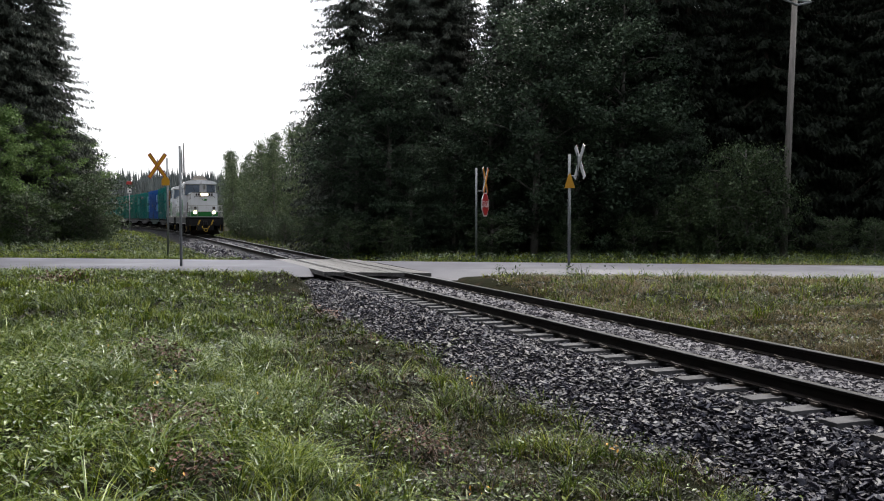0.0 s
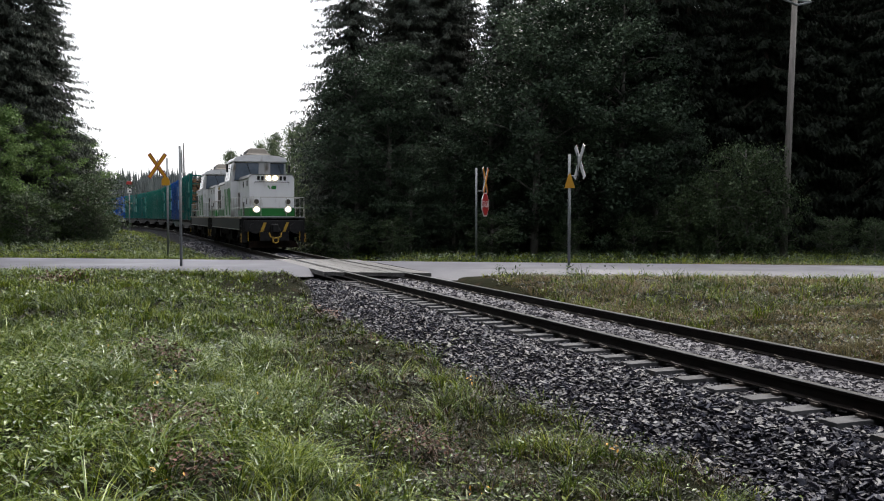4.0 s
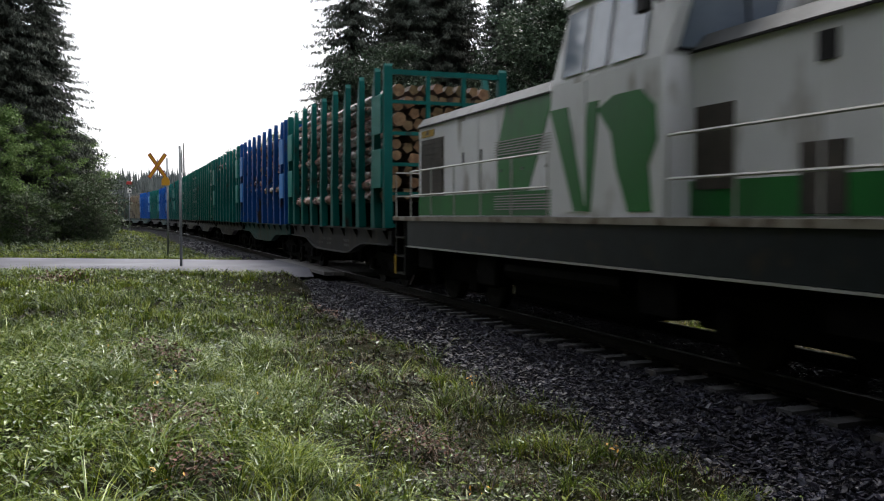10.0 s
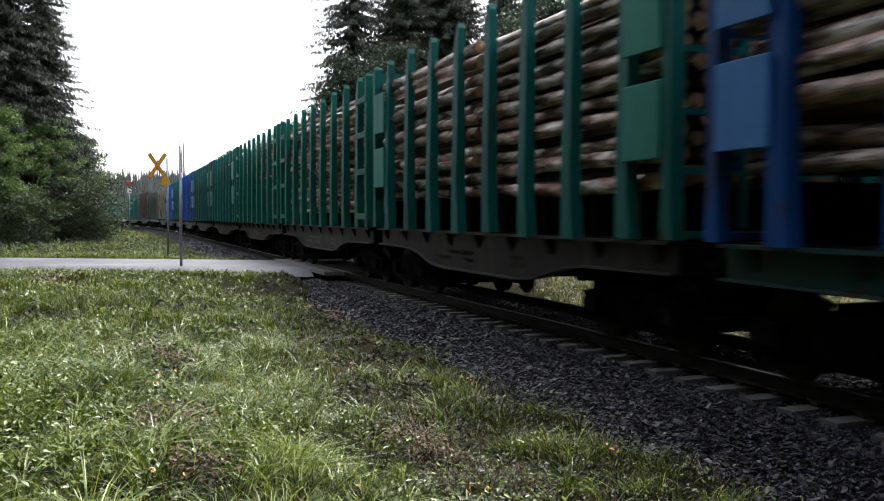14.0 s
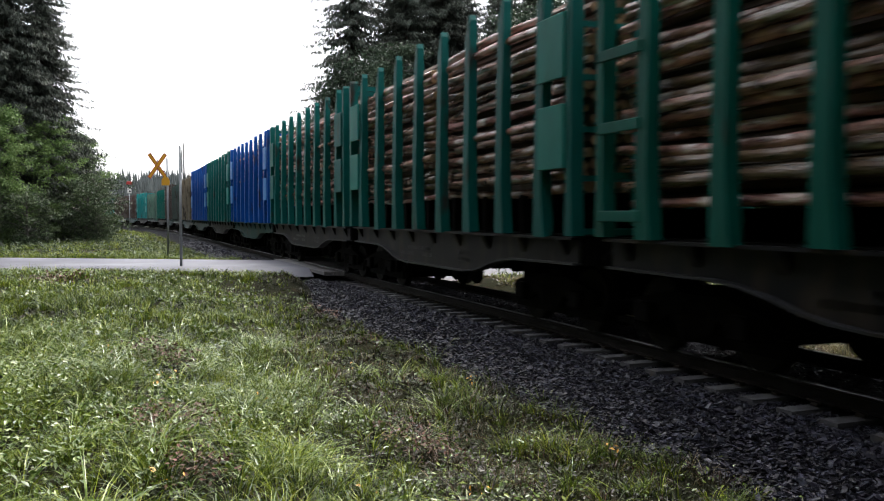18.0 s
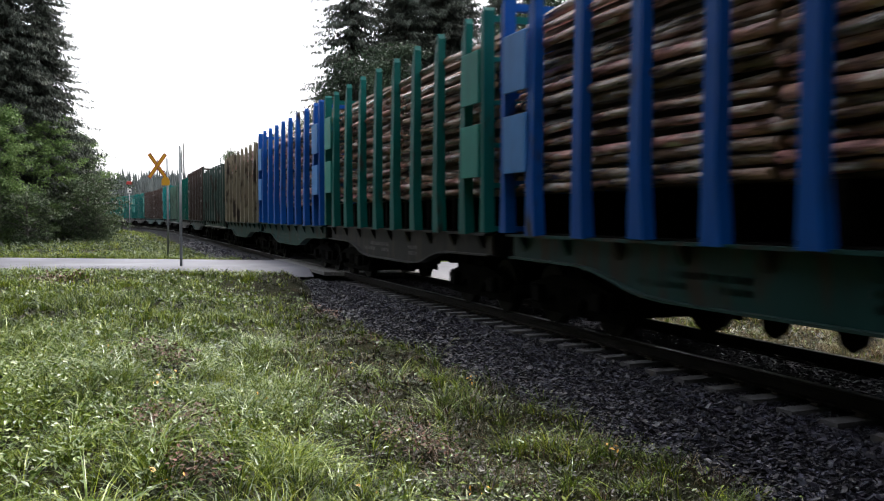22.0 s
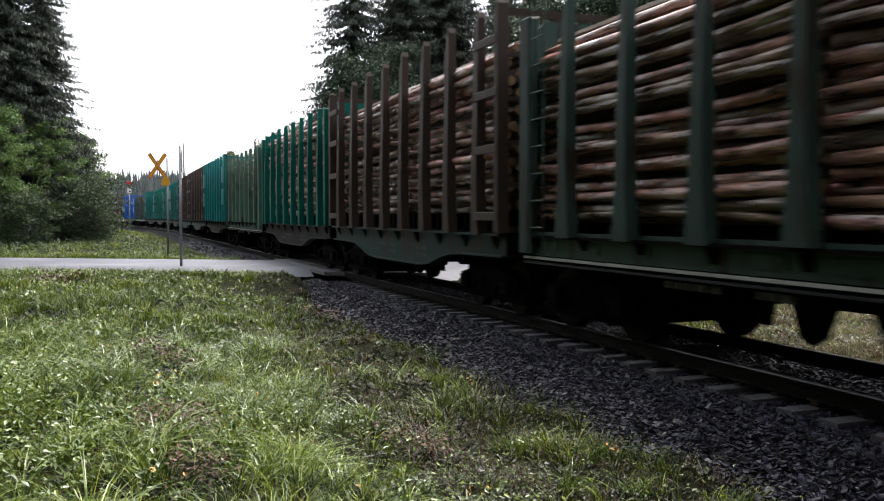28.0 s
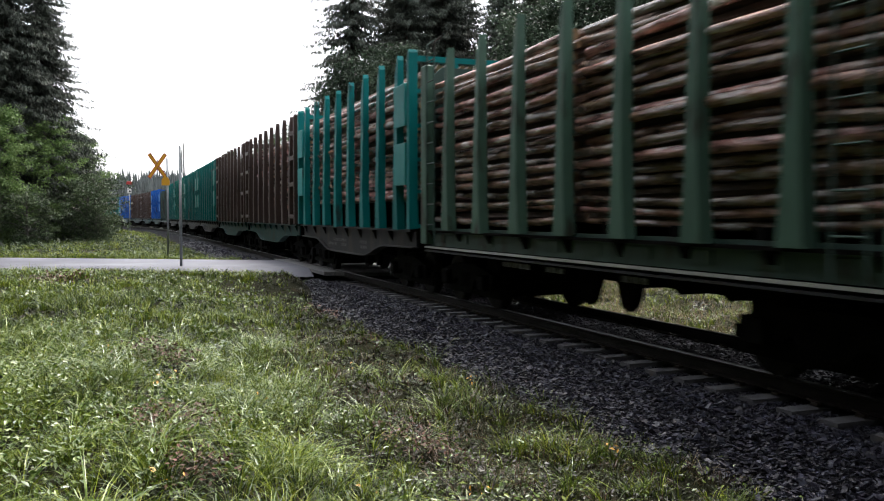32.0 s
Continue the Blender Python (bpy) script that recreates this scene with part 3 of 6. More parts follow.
STYLE = {
    "green": ("wgreen", "wgreen_pale", "panel", "sill_grey", "dark green timber wagon with plated end stakes, loaded with logs"),
    "dgreen": ("wgreen", "wgreen", "panel", "sill_grey", "soot-stained green timber wagon loaded with thin logs"),
    "blue": ("wblue", "wblue_pale", "panel", "sill_green", "blue timber wagon with faded end plates, loaded with logs"),
    "dblue": ("wblue_dull", "wblue_pale", "panel", "sill_green", "sooty blue timber wagon loaded with thick logs"),
    "teal": ("wteal", "wteal_pale", "panel", "sill_grey", "turquoise timber wagon with plated end stakes, loaded with logs"),
    "bright": ("wbright", "wbright", "ladder", "sill_grey", "bright green timber wagon with open end frames, loaded with thin logs"),
    "brown": ("wbrown", "wbrown_pale", "ladder", "sill_green", "rusty brown timber wagon with open end frames, loaded with logs"),
    "beige": ("wbeige", "wbeige", "wall", "sill_green", "weathered beige timber wagon with end walls, loaded with logs"),
    "walled": ("wbright", "wbright", "wall", "sill_grey", "green timber wagon with tall end walls, loaded with logs"),
    "grey": ("wgrey", "wgrey_pale", "flat", "under", "grey-green flat wagon with stakes and ladders, loaded with logs"),
    "pale": ("wpale", "wgrey_pale", "flat", "under", "light green flat wagon with stakes and ladders, loaded with logs"),
}


def wagon(style, L, seed, logsize):
    paint1, paint2, kind, sillmat, label = STYLE[style]
    rnd = random.Random(seed)
    w = tagged(new("timber_wagon"), label, "wagon", group="timber wagons of the train")
    Lk = round(L, 1)
    part("side_sill", cached(("sill", Lk, sillmat, kind != "flat"), lambda: sill_mesh(L, sillmat, kind != "flat")), w, "grimy steel side sill")
    fl_mat = "flange_green" if sillmat == "sill_green" else "flange_grey"
    for sx in (-1, 1):
        part("sill_flange", cached(("flange", Lk, kind != "flat", fl_mat), lambda: sill_flange_mesh(L, kind != "flat", fl_mat)), w, "", pose(sx * 1.33, 0, 0))
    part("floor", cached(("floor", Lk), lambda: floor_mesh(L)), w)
    for k, y0 in enumerate((-1.9, 0.2, 1.3)):
        part("lettering", cached(("lett", k), lambda: lettering_mesh(4 + k)), w, "white stencilled lettering", pose(-1.336, y0, 0))
    for e in (-1, 1):
        bg = part("bogie", cached("bogie", bogie_mesh), w, "black four-wheel bogie", pose(0, e * (L / 2 - 1.78), 0))
        for turn in (0, 180):
            part("side_frame", cached("side_frame", side_frame_mesh), bg, "", pose(0, 0, 0, 0, 0, turn))
        for y, z0, z1 in ((-1.42, 0.36, 0.5), (-0.36, 0.16, 0.6), (0.36, 0.16, 0.6), (1.42, 0.36, 0.5)):
            part("brake_beam", cached(("beam", z0), lambda: beam_mesh(z0, z1)), bg, "", pose(0, y, 0))
        for y in (-0.9, 0.9):
            part("wheelset", cached("wheelset", wheelset_mesh), bg, "", pose(0, y, 0.46))
        for x in (-0.95, 0.95):
            part("buffer", cached("buffer", buffer_mesh), w, "", pose(x, e * L / 2, 1.05, 0, 0, 0 if e < 0 else 180))
        part("coupling", cached("hook", hook_mesh), w, "", pose(0, e * (L / 2 - 0.12), 1.05, 0, 0, 0 if e < 0 else 180))
    for y in (-0.35, 0.75):
        part("brake_hanger", cached("hanger", lambda: shape(lambda bm: prism(bm, [(-0.34, 0.86), (0.34, 0.86), (0.16, 0.40), (0.0, 0.33), (-0.14, 0.42)], 0, -0.06, 0.06), "brake_hanger", "under")), w, "", pose(-0.55, y, 0))
    for y in (-3.55, 3.55):
        part("brake_rigging", cached("rigging", lambda: shape(lambda bm: box(bm, -0.95, 0.95, -0.3, 0.3, 0.38, 1.0, 0.04), "brake_rigging", "under")), w, "", pose(0, y, 0))
    for y in (-3.0, -2.1, -1.15, 1.15, 2.1, 3.0):
        part("crossbearer", cached("crossbearer", lambda: shape(lambda bm: prism(bm, [(-1.28, 1.0), (1.28, 1.0), (1.0, 0.74), (-1.0, 0.74)], 1, -0.02, 0.02), "crossbearer", "under")), w, "", pose(0, y, 0))
    part("brake_cylinder", cached("cylinder", lambda: shape(lambda bm: tube(bm, [(0, -0.55, 0.80), (0, 0.55, 0.80)], 0.19, 10), "brake_cylinder", "under", True)), w, "", pose(0.35, 1.5, 0))
    base = {"panel": 0.62, "ladder": 0.36, "wall": 0.28, "flat": 0.16}[kind]
    for k in range(8):
        part("bolster", cached(("bolster", base), lambda: shape(lambda bm: box(bm, -1.22, 1.22, -0.08, 0.08, FLOOR, FLOOR + base, 0.01), "bolster", "under")), w, "", pose(0, (k - 3.5) * 1.5, 0))
    h = L / 2 - 0.32
    if kind == "flat":
        part("side_board", cached(("board", Lk, paint2), lambda: board_mesh(L, paint2)), w)
        for sx in (-1, 1):
            part("edge_strip", cached(("edge", Lk), lambda: shape(lambda bm: box(bm, -0.03, 0.03, -L / 2 + 0.4, L / 2 - 0.4, 1.04, 1.075), "edge_strip", "rail_white")), w, "", pose(sx * 1.40, 0, 0))
    thin = kind in ("wall", "flat")
    wid = {"panel": 0.115, "ladder": 0.115, "wall": 0.085, "flat": 0.095}[kind]
    tall = {"panel": TOP, "ladder": TOP, "wall": 5.0, "flat": 4.82}[kind]
    stake = cached(("stake", paint1, kind), lambda: stake_mesh(paint1, wid, thin, tall))
    step = {"panel": 1.414, "ladder": 1.414, "wall": 1.42, "flat": 1.5}[kind]
    n = 8 if kind != "flat" else 7
    ys = [(k - (n - 1) / 2) * step for k in range(n)]
    for sx in (-1, 1):
        for y in ys:
            st = part("stake", stake, w, m=pose(sx * 1.44, y, 0, 0, 0, 0 if sx < 0 else 180) @ Matrix.Translation((0, 0, rnd.uniform(-0.03, 0.02))))
            if style == "beige":
                part("stake_rod", cached("rod", lambda: rod_mesh("rail_white", 5.0)), st)
        for e in (-1, 1):
            if kind in ("panel", "ladder"):
                part("end_post", cached(("post", paint1), lambda: shape(lambda bm: prism(bm, [(-0.11, FLOOR), (0.11, FLOOR), (0.075, 2.1), (0.075, TOP - 0.12), (-0.04, TOP + 0.06), (-0.075, TOP), (-0.075, 2.1)], 0, -0.1, 0.1), "end_post", paint1)), w, "", pose(sx * 1.44, e * (h - 0.08), 0))
            if kind == "panel":
                for z0, z1 in ((2.36, 3.26), (3.62, 4.52)):
                    part("side_plate", cached(("plate", paint2, z0), lambda: plate_mesh(paint2, -0.39, 0.39, z0, z1)), w, "faded steel plate", pose(sx * 1.553, e * (h - 0.56), 0))
            elif kind == "ladder":
                for z0 in (1.62, 2.74, 3.66, 4.52):
                    part("cross_bar", cached(("bar", paint2), lambda: plate_mesh(paint2, -0.48, 0.48, 0, 0.14)), w, "", pose(sx * 1.53, e * (h - 0.52), z0))
            elif kind == "flat":
                part("ladder", cached(("ladder", paint2), lambda: ladder_mesh(paint2)), w, "", pose(sx * 1.55, e * (h - 0.75), 0, 0, 0, 0 if sx < 0 else 180))
                part("corner_post", cached(("corner", paint1), lambda: shape(lambda bm: box(bm, -0.09, 0.09, -0.16, 0.16, FLOOR - 0.3, 4.7, 0.02), "corner_post", paint1)), w, "", pose(sx * 1.43, e * (h - 0.24), 0))
            else:
                part("corner_post", cached(("corner", paint1, "wall"), lambda: shape(lambda bm: box(bm, -0.07, 0.07, -0.09, 0.09, FLOOR, 4.9, 0.015), "corner_post", paint1)), w, "", pose(sx * 1.43, e * (h - 0.16), 0))
    top = {"panel": 4.66, "ladder": 4.72, "wall": 4.68, "flat": 4.30}[kind] + (0.16 if logsize in ("big", "semi") else 0) - (0.2 if style == "brown" else 0)
    for e in (-1, 1):
        m = pose(0, e * (h - (0.08 if kind in ("panel", "ladder") else 0.04)), 0, 0, 0, 0 if e > 0 else 180)
        if kind in ("panel", "ladder"):
            part("end_frame", cached(("frame", paint1), lambda: end_frame(paint1)), w, "", m)
        else:
            tw = 4.72 if kind == "flat" else 5.15
            wl_ = part("end_wall", cached(("wall", paint2, tw), lambda: wall_mesh(paint2, tw)), w, "", m)
            for x in (-1.3, -0.65, 0, 0.65, 1.3):
                part("rib", cached(("rib", paint2, tw), lambda: shape(lambda bm: box(bm, -0.05, 0.05, 0.032, 0.12, FLOOR, tw - 0.35), "rib", paint2)), wl_, "", pose(x, 0, 0))
            for z in (2.4, 3.6):
                part("rail_bar", cached(("railbar", paint2), lambda: shape(lambda bm: box(bm, -1.36, 1.36, 0.034, 0.14, 0, 0.1), "rail_bar", paint2)), wl_, "", pose(0, 0, z))
    # load: a joined core and single logs along the near side
    r, bundles = {"big": (0.15, 2), "semi": (0.125, 2), "mid": (0.078, 2), "thin": (0.074, 2), "small": (0.085, 3)}[logsize]
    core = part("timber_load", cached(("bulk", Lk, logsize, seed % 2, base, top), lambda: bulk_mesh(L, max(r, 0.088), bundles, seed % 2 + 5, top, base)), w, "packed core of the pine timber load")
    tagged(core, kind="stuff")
    span = (L - 1.05) / bundles
    for b in range(bundles):
        yc = -(L - 1.05) / 2 + span * (b + 0.5)
        z = FLOOR + base + r
        while z < top + 0.02:
            v = rnd.randrange(8)
            part("log", cached(("log", bundles, logsize, v, Lk), lambda: log_mesh(span - 0.12, r, v, "log_dark" if r > 0.11 else "log")), core,
                 m=pose(-1.21 + rnd.uniform(-0.09, 0.11), yc + rnd.uniform(-0.12, 0.12), z + rnd.uniform(-0.015, 0.015), 0, rnd.uniform(0, 360), 0) @ pose(0, 0, 0, 0, 0, 180 * rnd.randrange(2)))
            z += 2.03 * r * rnd.uniform(0.9, 1.1)
    return w


# ---- locomotive: front at local y = -L/2 ----
LOCO = 16.26


HOOD_WIDE = 0.925
ON_HOOD = ("front_hood", "rear_hood", "hood_top", "green_band", "green_panel", "radiator_grille", "warning_strip", "hood_door", "door_handle", "louvre", "drip_edge", "lower_hatch", "hatch", "hood_grille")


def loco():
    h = LOCO / 2
    lc = tagged(new("diesel_locomotive"), "white and green diesel locomotive with lit headlamps", "locomotive", group="locomotives of the train")

    def p(name, material, draw, label="", parent=None, smooth=False):
        me = shape(draw, name, material, smooth)
        if name in ON_HOOD:
            me.transform(Matrix.Diagonal((HOOD_WIDE, 1, 1, 1)))
        return part(name, me, parent or lc, label)

    F, R = -h + 0.92, h - 0.72            # ends of the running board
    HF, C0, C1, HR = -h + 1.40, -h + 5.5, -h + 8.25, h - 1.15
    p("side_sill", "lsill", lambda bm: [box(bm, sx * 1.50 - 0.05, sx * 1.50 + 0.05, F + 0.9, R - 0.9, 1.06, 1.60, 0.012) for sx in (-1, 1)], "dark grey side sill")
    p("sill_flange", "rail_white", lambda bm: [box(bm, sx * 1.52 - 0.05, sx * 1.52 + 0.05, F + 0.9, R - 0.9, 1.03, 1.056) for sx in (-1, 1)])
    p("running_board", "lroof", lambda bm: box(bm, -1.56, 1.56, F, R, 1.604, 1.68, 0.01))
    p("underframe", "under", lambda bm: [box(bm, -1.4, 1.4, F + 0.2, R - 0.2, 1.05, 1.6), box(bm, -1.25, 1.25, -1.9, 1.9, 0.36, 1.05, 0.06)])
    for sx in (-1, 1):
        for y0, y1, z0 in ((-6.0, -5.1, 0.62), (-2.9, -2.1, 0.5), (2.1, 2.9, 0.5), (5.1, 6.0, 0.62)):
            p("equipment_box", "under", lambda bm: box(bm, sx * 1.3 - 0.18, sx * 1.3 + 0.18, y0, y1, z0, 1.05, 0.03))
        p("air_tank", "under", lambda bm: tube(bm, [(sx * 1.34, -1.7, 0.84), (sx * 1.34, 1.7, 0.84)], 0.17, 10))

    def hood(bm, y0, y1, top):
        pts = [(-1.2, 1.684), (1.2, 1.684), (1.2, top - 0.14), (1.08, top), (-1.08, top), (-1.2, top - 0.14)]
        prism(bm, pts, 1, y0, y1)

    p("front_hood", "lwhite", lambda bm: hood(bm, HF, C0, 3.74), "white painted hood")
    p("rear_hood", "lwhite", lambda bm: hood(bm, C1, HR, 3.74), "white painted hood")
    for nm, y0, y1 in (("hood_top", HF - 0.03, C0), ("hood_top", C1, HR + 0.03)):
        p(nm, "lroof", lambda bm: [prism(bm, [(-1.24, 3.60), (-1.09, 3.745), (1.09, 3.745), (1.24, 3.60), (1.09, 3.79), (-1.09, 3.79)], 1, y0, y1)])
    p("green_band", "lgreen", lambda bm: box(bm, -1.208, 1.208, HF - 0.008, C0, 1.70, 2.10))
    p("green_band", "lgreen", lambda bm: box(bm, -1.208, 1.208, C1, HR + 0.008, 1.70, 2.10))

    # cab with slanted windscreens
    def cab(bm):
        lo = [(-1.5, 1.684), (1.5, 1.684), (1.5, 3.55), (-1.5, 3.55)]
        prism(bm, lo, 1, C0, C1)
        a, b = [(-1.5, 3.55), (1.5, 3.55)], [(-1.34, 4.70), (1.34, 4.70)]
        v = [bm.verts.new((x, y, z)) for (x, z), y in ((a[0], C0), (a[1], C0), (a[1], C1), (a[0], C1))]
        u = [bm.verts.new((x, y, z)) for (x, z), y in ((b[0], C0 - 0.42), (b[1], C0 - 0.42), (b[1], C1 - 0.34), (b[0], C1 - 0.34))]
        bm.faces.new(u)
        for i in range(4):
            bm.faces.new((v[i], v[(i + 1) % 4], u[(i + 1) % 4], u[i]))
    p("cab", "lwhite", cab, "white cab with slanted windows")

    def roof(bm):
        prism(bm, [(-1.42, 4.62), (1.42, 4.62), (1.40, 4.72), (1.25, 4.84), (0.85, 4.93), (0.3, 4.97), (-0.3, 4.97), (-0.85, 4.93), (-1.25, 4.84), (-1.40, 4.72)], 1, C0 - 0.56, C1 - 0.24)
    p("cab_roof", "lwhite", roof)
    def hood_cover(bm):
        rings = []
        for w, y0, y1, z in ((0.66, C0 + 0.10, C1 - 0.65, 4.90), (0.66, C0 + 0.10, C1 - 0.65, 5.02), (0.58, C0 + 0.24, C1 - 0.78, 5.10), (0.42, C0 + 0.46, C1 - 1.0, 5.36), (0.36, C0 + 0.56, C1 - 1.1, 5.40)):
            rings.append([bm.verts.new(c) for c in ((-w, y0, z), (w, y0, z), (w, y1, z), (-w, y1, z))])
        for lo, hi in zip(rings, rings[1:]):
            for i in range(4):
                bm.faces.new((lo[i], lo[(i + 1) % 4], hi[(i + 1) % 4], hi[i]))
        bm.faces.new(rings[-1])
        bm.faces.new(rings[0][::-1])
    ex = p("exhaust_box", "lbrown", hood_cover, "grey sooty roof exhaust cover")
    for k in range(4):
        part("exhaust_rib", shape(lambda bm: box(bm, -0.60, 0.60, C0 + 0.75 + 0.24 * k, C0 + 0.79 + 0.24 * k, 5.0, 5.24), "exhaust_rib", "lroof"), ex)
    for x in (-0.85, -0.3, 0.6):
        p("roof_fitting", "black", lambda bm: [tube(bm, [(x, C0 + 0.6, 4.87), (x, C0 + 0.6, 5.05)], 0.05, 8)])

    # windscreens in the slanted faces, proud of the cab
    def pane(bm, x0, x1, y_lo, y_hi, e, z0=3.64, z1=4.52):
        f = lambda z: (z - 3.55) / 1.13
        n = 0.008 * e
        pts = [(x, y_lo + (y_hi - y_lo) * f(z) + n, z) for x, z in ((x0, z0), (x1, z0), (x1 * (1 - 0.05), z1), (x0 * (1 - 0.05), z1))]
        bm.faces.new([bm.verts.new(q) for q in pts])
        r = bmesh.ops.extrude_face_region(bm, geom=bm.faces[:])
        bmesh.ops.translate(bm, verts=[g for g in r["geom"] if isinstance(g, bmesh.types.BMVert)], vec=(0, n * 2, 0))
    for ya, yb, e in ((C0, C0 - 0.42, -1), (C1, C1 - 0.34, 1)):
        for x0, x1 in ((-1.32, -0.06), (0.58, 1.34)):
            gl = p("windscreen", "glass", lambda bm: pane(bm, x0, x1, ya, yb, e), "blue-grey glass windscreen in a black gasket")
            part("wiper", shape(lambda bm: tube(bm, [((x0 + x1) / 2, ya + e * 0.06 + (yb - ya) * 0.84, 4.5), ((x0 + x1) / 2 + 0.22, ya + e * 0.05 + (yb - ya) * 0.36, 3.95)], 0.015, 5), "wiper", "black"), gl)
            for za, zb in ((3.60, 3.64), (4.52, 4.56)):
                part("gasket", shape(lambda bm: box(bm, min(x0, x1) - 0.03, max(x0, x1) + 0.03, ya + (yb - ya) * (za - 3.55) / 1.13 - 0.02, ya + (yb - ya) * (za - 3.55) / 1.13 + 0.02, za, zb), "gasket", "black"), gl)

    def side_pane(bm, sx, y0, y1, z0=3.62, z1=4.5):
        f = lambda z: (z - 3.55) / 1.13
        g = 0.012 * sx
        pts = [(sx * (1.5 - 0.16 * f(z)) + g, y, z) for y, z in ((y0, z0), (y1, z0), (y1, z1), (y0, z1))]
        bm.faces.new([bm.verts.new(q) for q in pts])
        r = bmesh.ops.extrude_face_region(bm, geom=bm.faces[:])
        bmesh.ops.translate(bm, verts=[e for e in r["geom"] if isinstance(e, bmesh.types.BMVert)], vec=(g * 1.5, 0, 0))
    for sx in (-1, 1):
        for y0, y1 in ((C0 + 0.40, C0 + 1.12), (C0 + 1.24, C0 + 1.72), (C0 + 1.84, C1 - 0.36)):
            p("side_window", "glass", lambda bm: side_pane(bm, sx, y0, y1))
        p("cab_door", "lwhite", lambda bm: box(bm, sx * 1.504 - 0.012, sx * 1.504 + 0.012, C1 - 1.0, C1 - 0.35, 1.75, 3.5))
        p("mirror", "black", lambda bm: [box(bm, sx * 1.66 - 0.05, sx * 1.66 + 0.05, C0 + 0.05, C0 + 0.3, 4.05, 4.5, 0.02), tube(bm, [(sx * 1.40, C0 + 0.18, 4.2), (sx * 1.64, C0 + 0.18, 4.28)], 0.02, 5)])

        # green emblem on the cab side and hood, plain slanted forms
        def emblem(bm):
            g0, g1 = sx * 1.504, sx * 1.512
            ring = [(C0 + 1.45, 3.08), (C0 + 1.05, 3.22), (C0 + 0.45, 3.22), (C0 + 0.15, 3.0), (C0 + 0.10, 2.6), (C0 + 0.28, 2.3), (C0 + 0.2, 1.75), (C0 + 0.72, 1.75), (C0 + 1.0, 2.3), (C0 + 1.12, 2.75)]
            prism(bm, ring, 0, g0, g1)
            prism(bm, [(C0 + 1.70, 3.2), (C0 + 1.42, 3.2), (C0 + 1.62, 1.75), (C0 + 2.0, 1.75)], 0, g0, g1)
            prism(bm, [(C1 - 1.02, 1.76), (C1 - 0.72, 1.76), (C1 - 0.02, 3.2), (C1 - 0.52, 3.2)], 0, g0, g1 + sx * 0.016)
        p("emblem", "lgreen", emblem)

        def swoosh(bm):
            g0, g1 = sx * 1.204, sx * 1.212
            prism(bm, [(C1 + 1.5, 2.11), (C1 + 3.05, 2.11), (C1 + 2.35, 3.6), (C1 + 0.6, 3.6)], 0, g0, g1)
        p("green_panel", "lgreen", swoosh)
        # grille, doors and louvres on the hoods
        p("radiator_grille", "lbrown", lambda bm: [box(bm, sx * 1.21 - 0.015, sx * 1.21 + 0.015, HR - 1.5, HR - 0.2, 2.12, 3.30)] + [box(bm, sx * 1.225 - 0.012, sx * 1.225 + 0.012, HR - 1.47, HR - 0.23, 2.15 + k * 0.105, 2.20 + k * 0.105) for k in range(11)], "brown radiator grille")
        p("warning_strip", "ochre", lambda bm: box(bm, sx * 1.21 - 0.01, sx * 1.21 + 0.012, HR - 0.95, HR - 0.2, 3.36, 3.5))
        for k in range(5):
            y = C1 + 0.12 + k * 0.86
            if k > 2:
                dr = p("hood_door", "lwhite", lambda bm: box(bm, sx * 1.213 - 0.006, sx * 1.213 + 0.006, y, y + 0.8, 2.14, 3.5, 0.004))
                p("door_handle", "black", lambda bm: box(bm, sx * 1.228 - 0.012, sx * 1.228 + 0.012, y + 0.68, y + 0.72, 2.7, 2.9), "", dr)
            else:
                p("door_handle", "lroof", lambda bm: box(bm, sx * 1.228 - 0.012, sx * 1.228 + 0.012, y + 0.68, y + 0.74, 2.45, 2.5))
        for zz in (1.80, 2.74):
            for k in range(6):
                p("louvre", "rail_white", lambda bm: box(bm, sx * 1.222 - 0.008, sx * 1.222 + 0.008, C1 + 0.3, C1 + 2.8, zz + 0.045 * k, zz + 0.016 + 0.045 * k))
        p("drip_edge", "black", lambda bm: [box(bm, sx * 1.235 - 0.012, sx * 1.235 + 0.012, HF, C0, 3.575, 3.605)])
        p("drip_edge", "black", lambda bm: [box(bm, sx * 1.235 - 0.012, sx * 1.235 + 0.012, C1, HR, 3.575, 3.605)])
        p("board_edge", "lbeige", lambda bm: box(bm, sx * 1.575 - 0.012, sx * 1.575 + 0.012, F + 0.02, R - 0.02, 1.59, 1.675))
        p("lower_hatch", "lbrown", lambda bm: box(bm, sx * 1.212 - 0.01, sx * 1.212 + 0.01, HF + 1.75, HF + 2.35, 1.72, 2.42, 0.006))
        for yy, zz in ((HF + 0.55, 3.35), (HF + 1.9, 3.32), (HF + 0.8, 2.45)):
            p("hatch", "black", lambda bm: box(bm, sx * 1.208 - 0.01, sx * 1.208 + 0.01, yy, yy + 0.25, zz - 0.14, zz + 0.14, 0.004))
        p("hood_grille", "lbrown", lambda bm: [box(bm, sx * 1.21 - 0.012, sx * 1.21 + 0.012, C0 - 0.75, C0 - 0.1, 2.0, 2.95)])
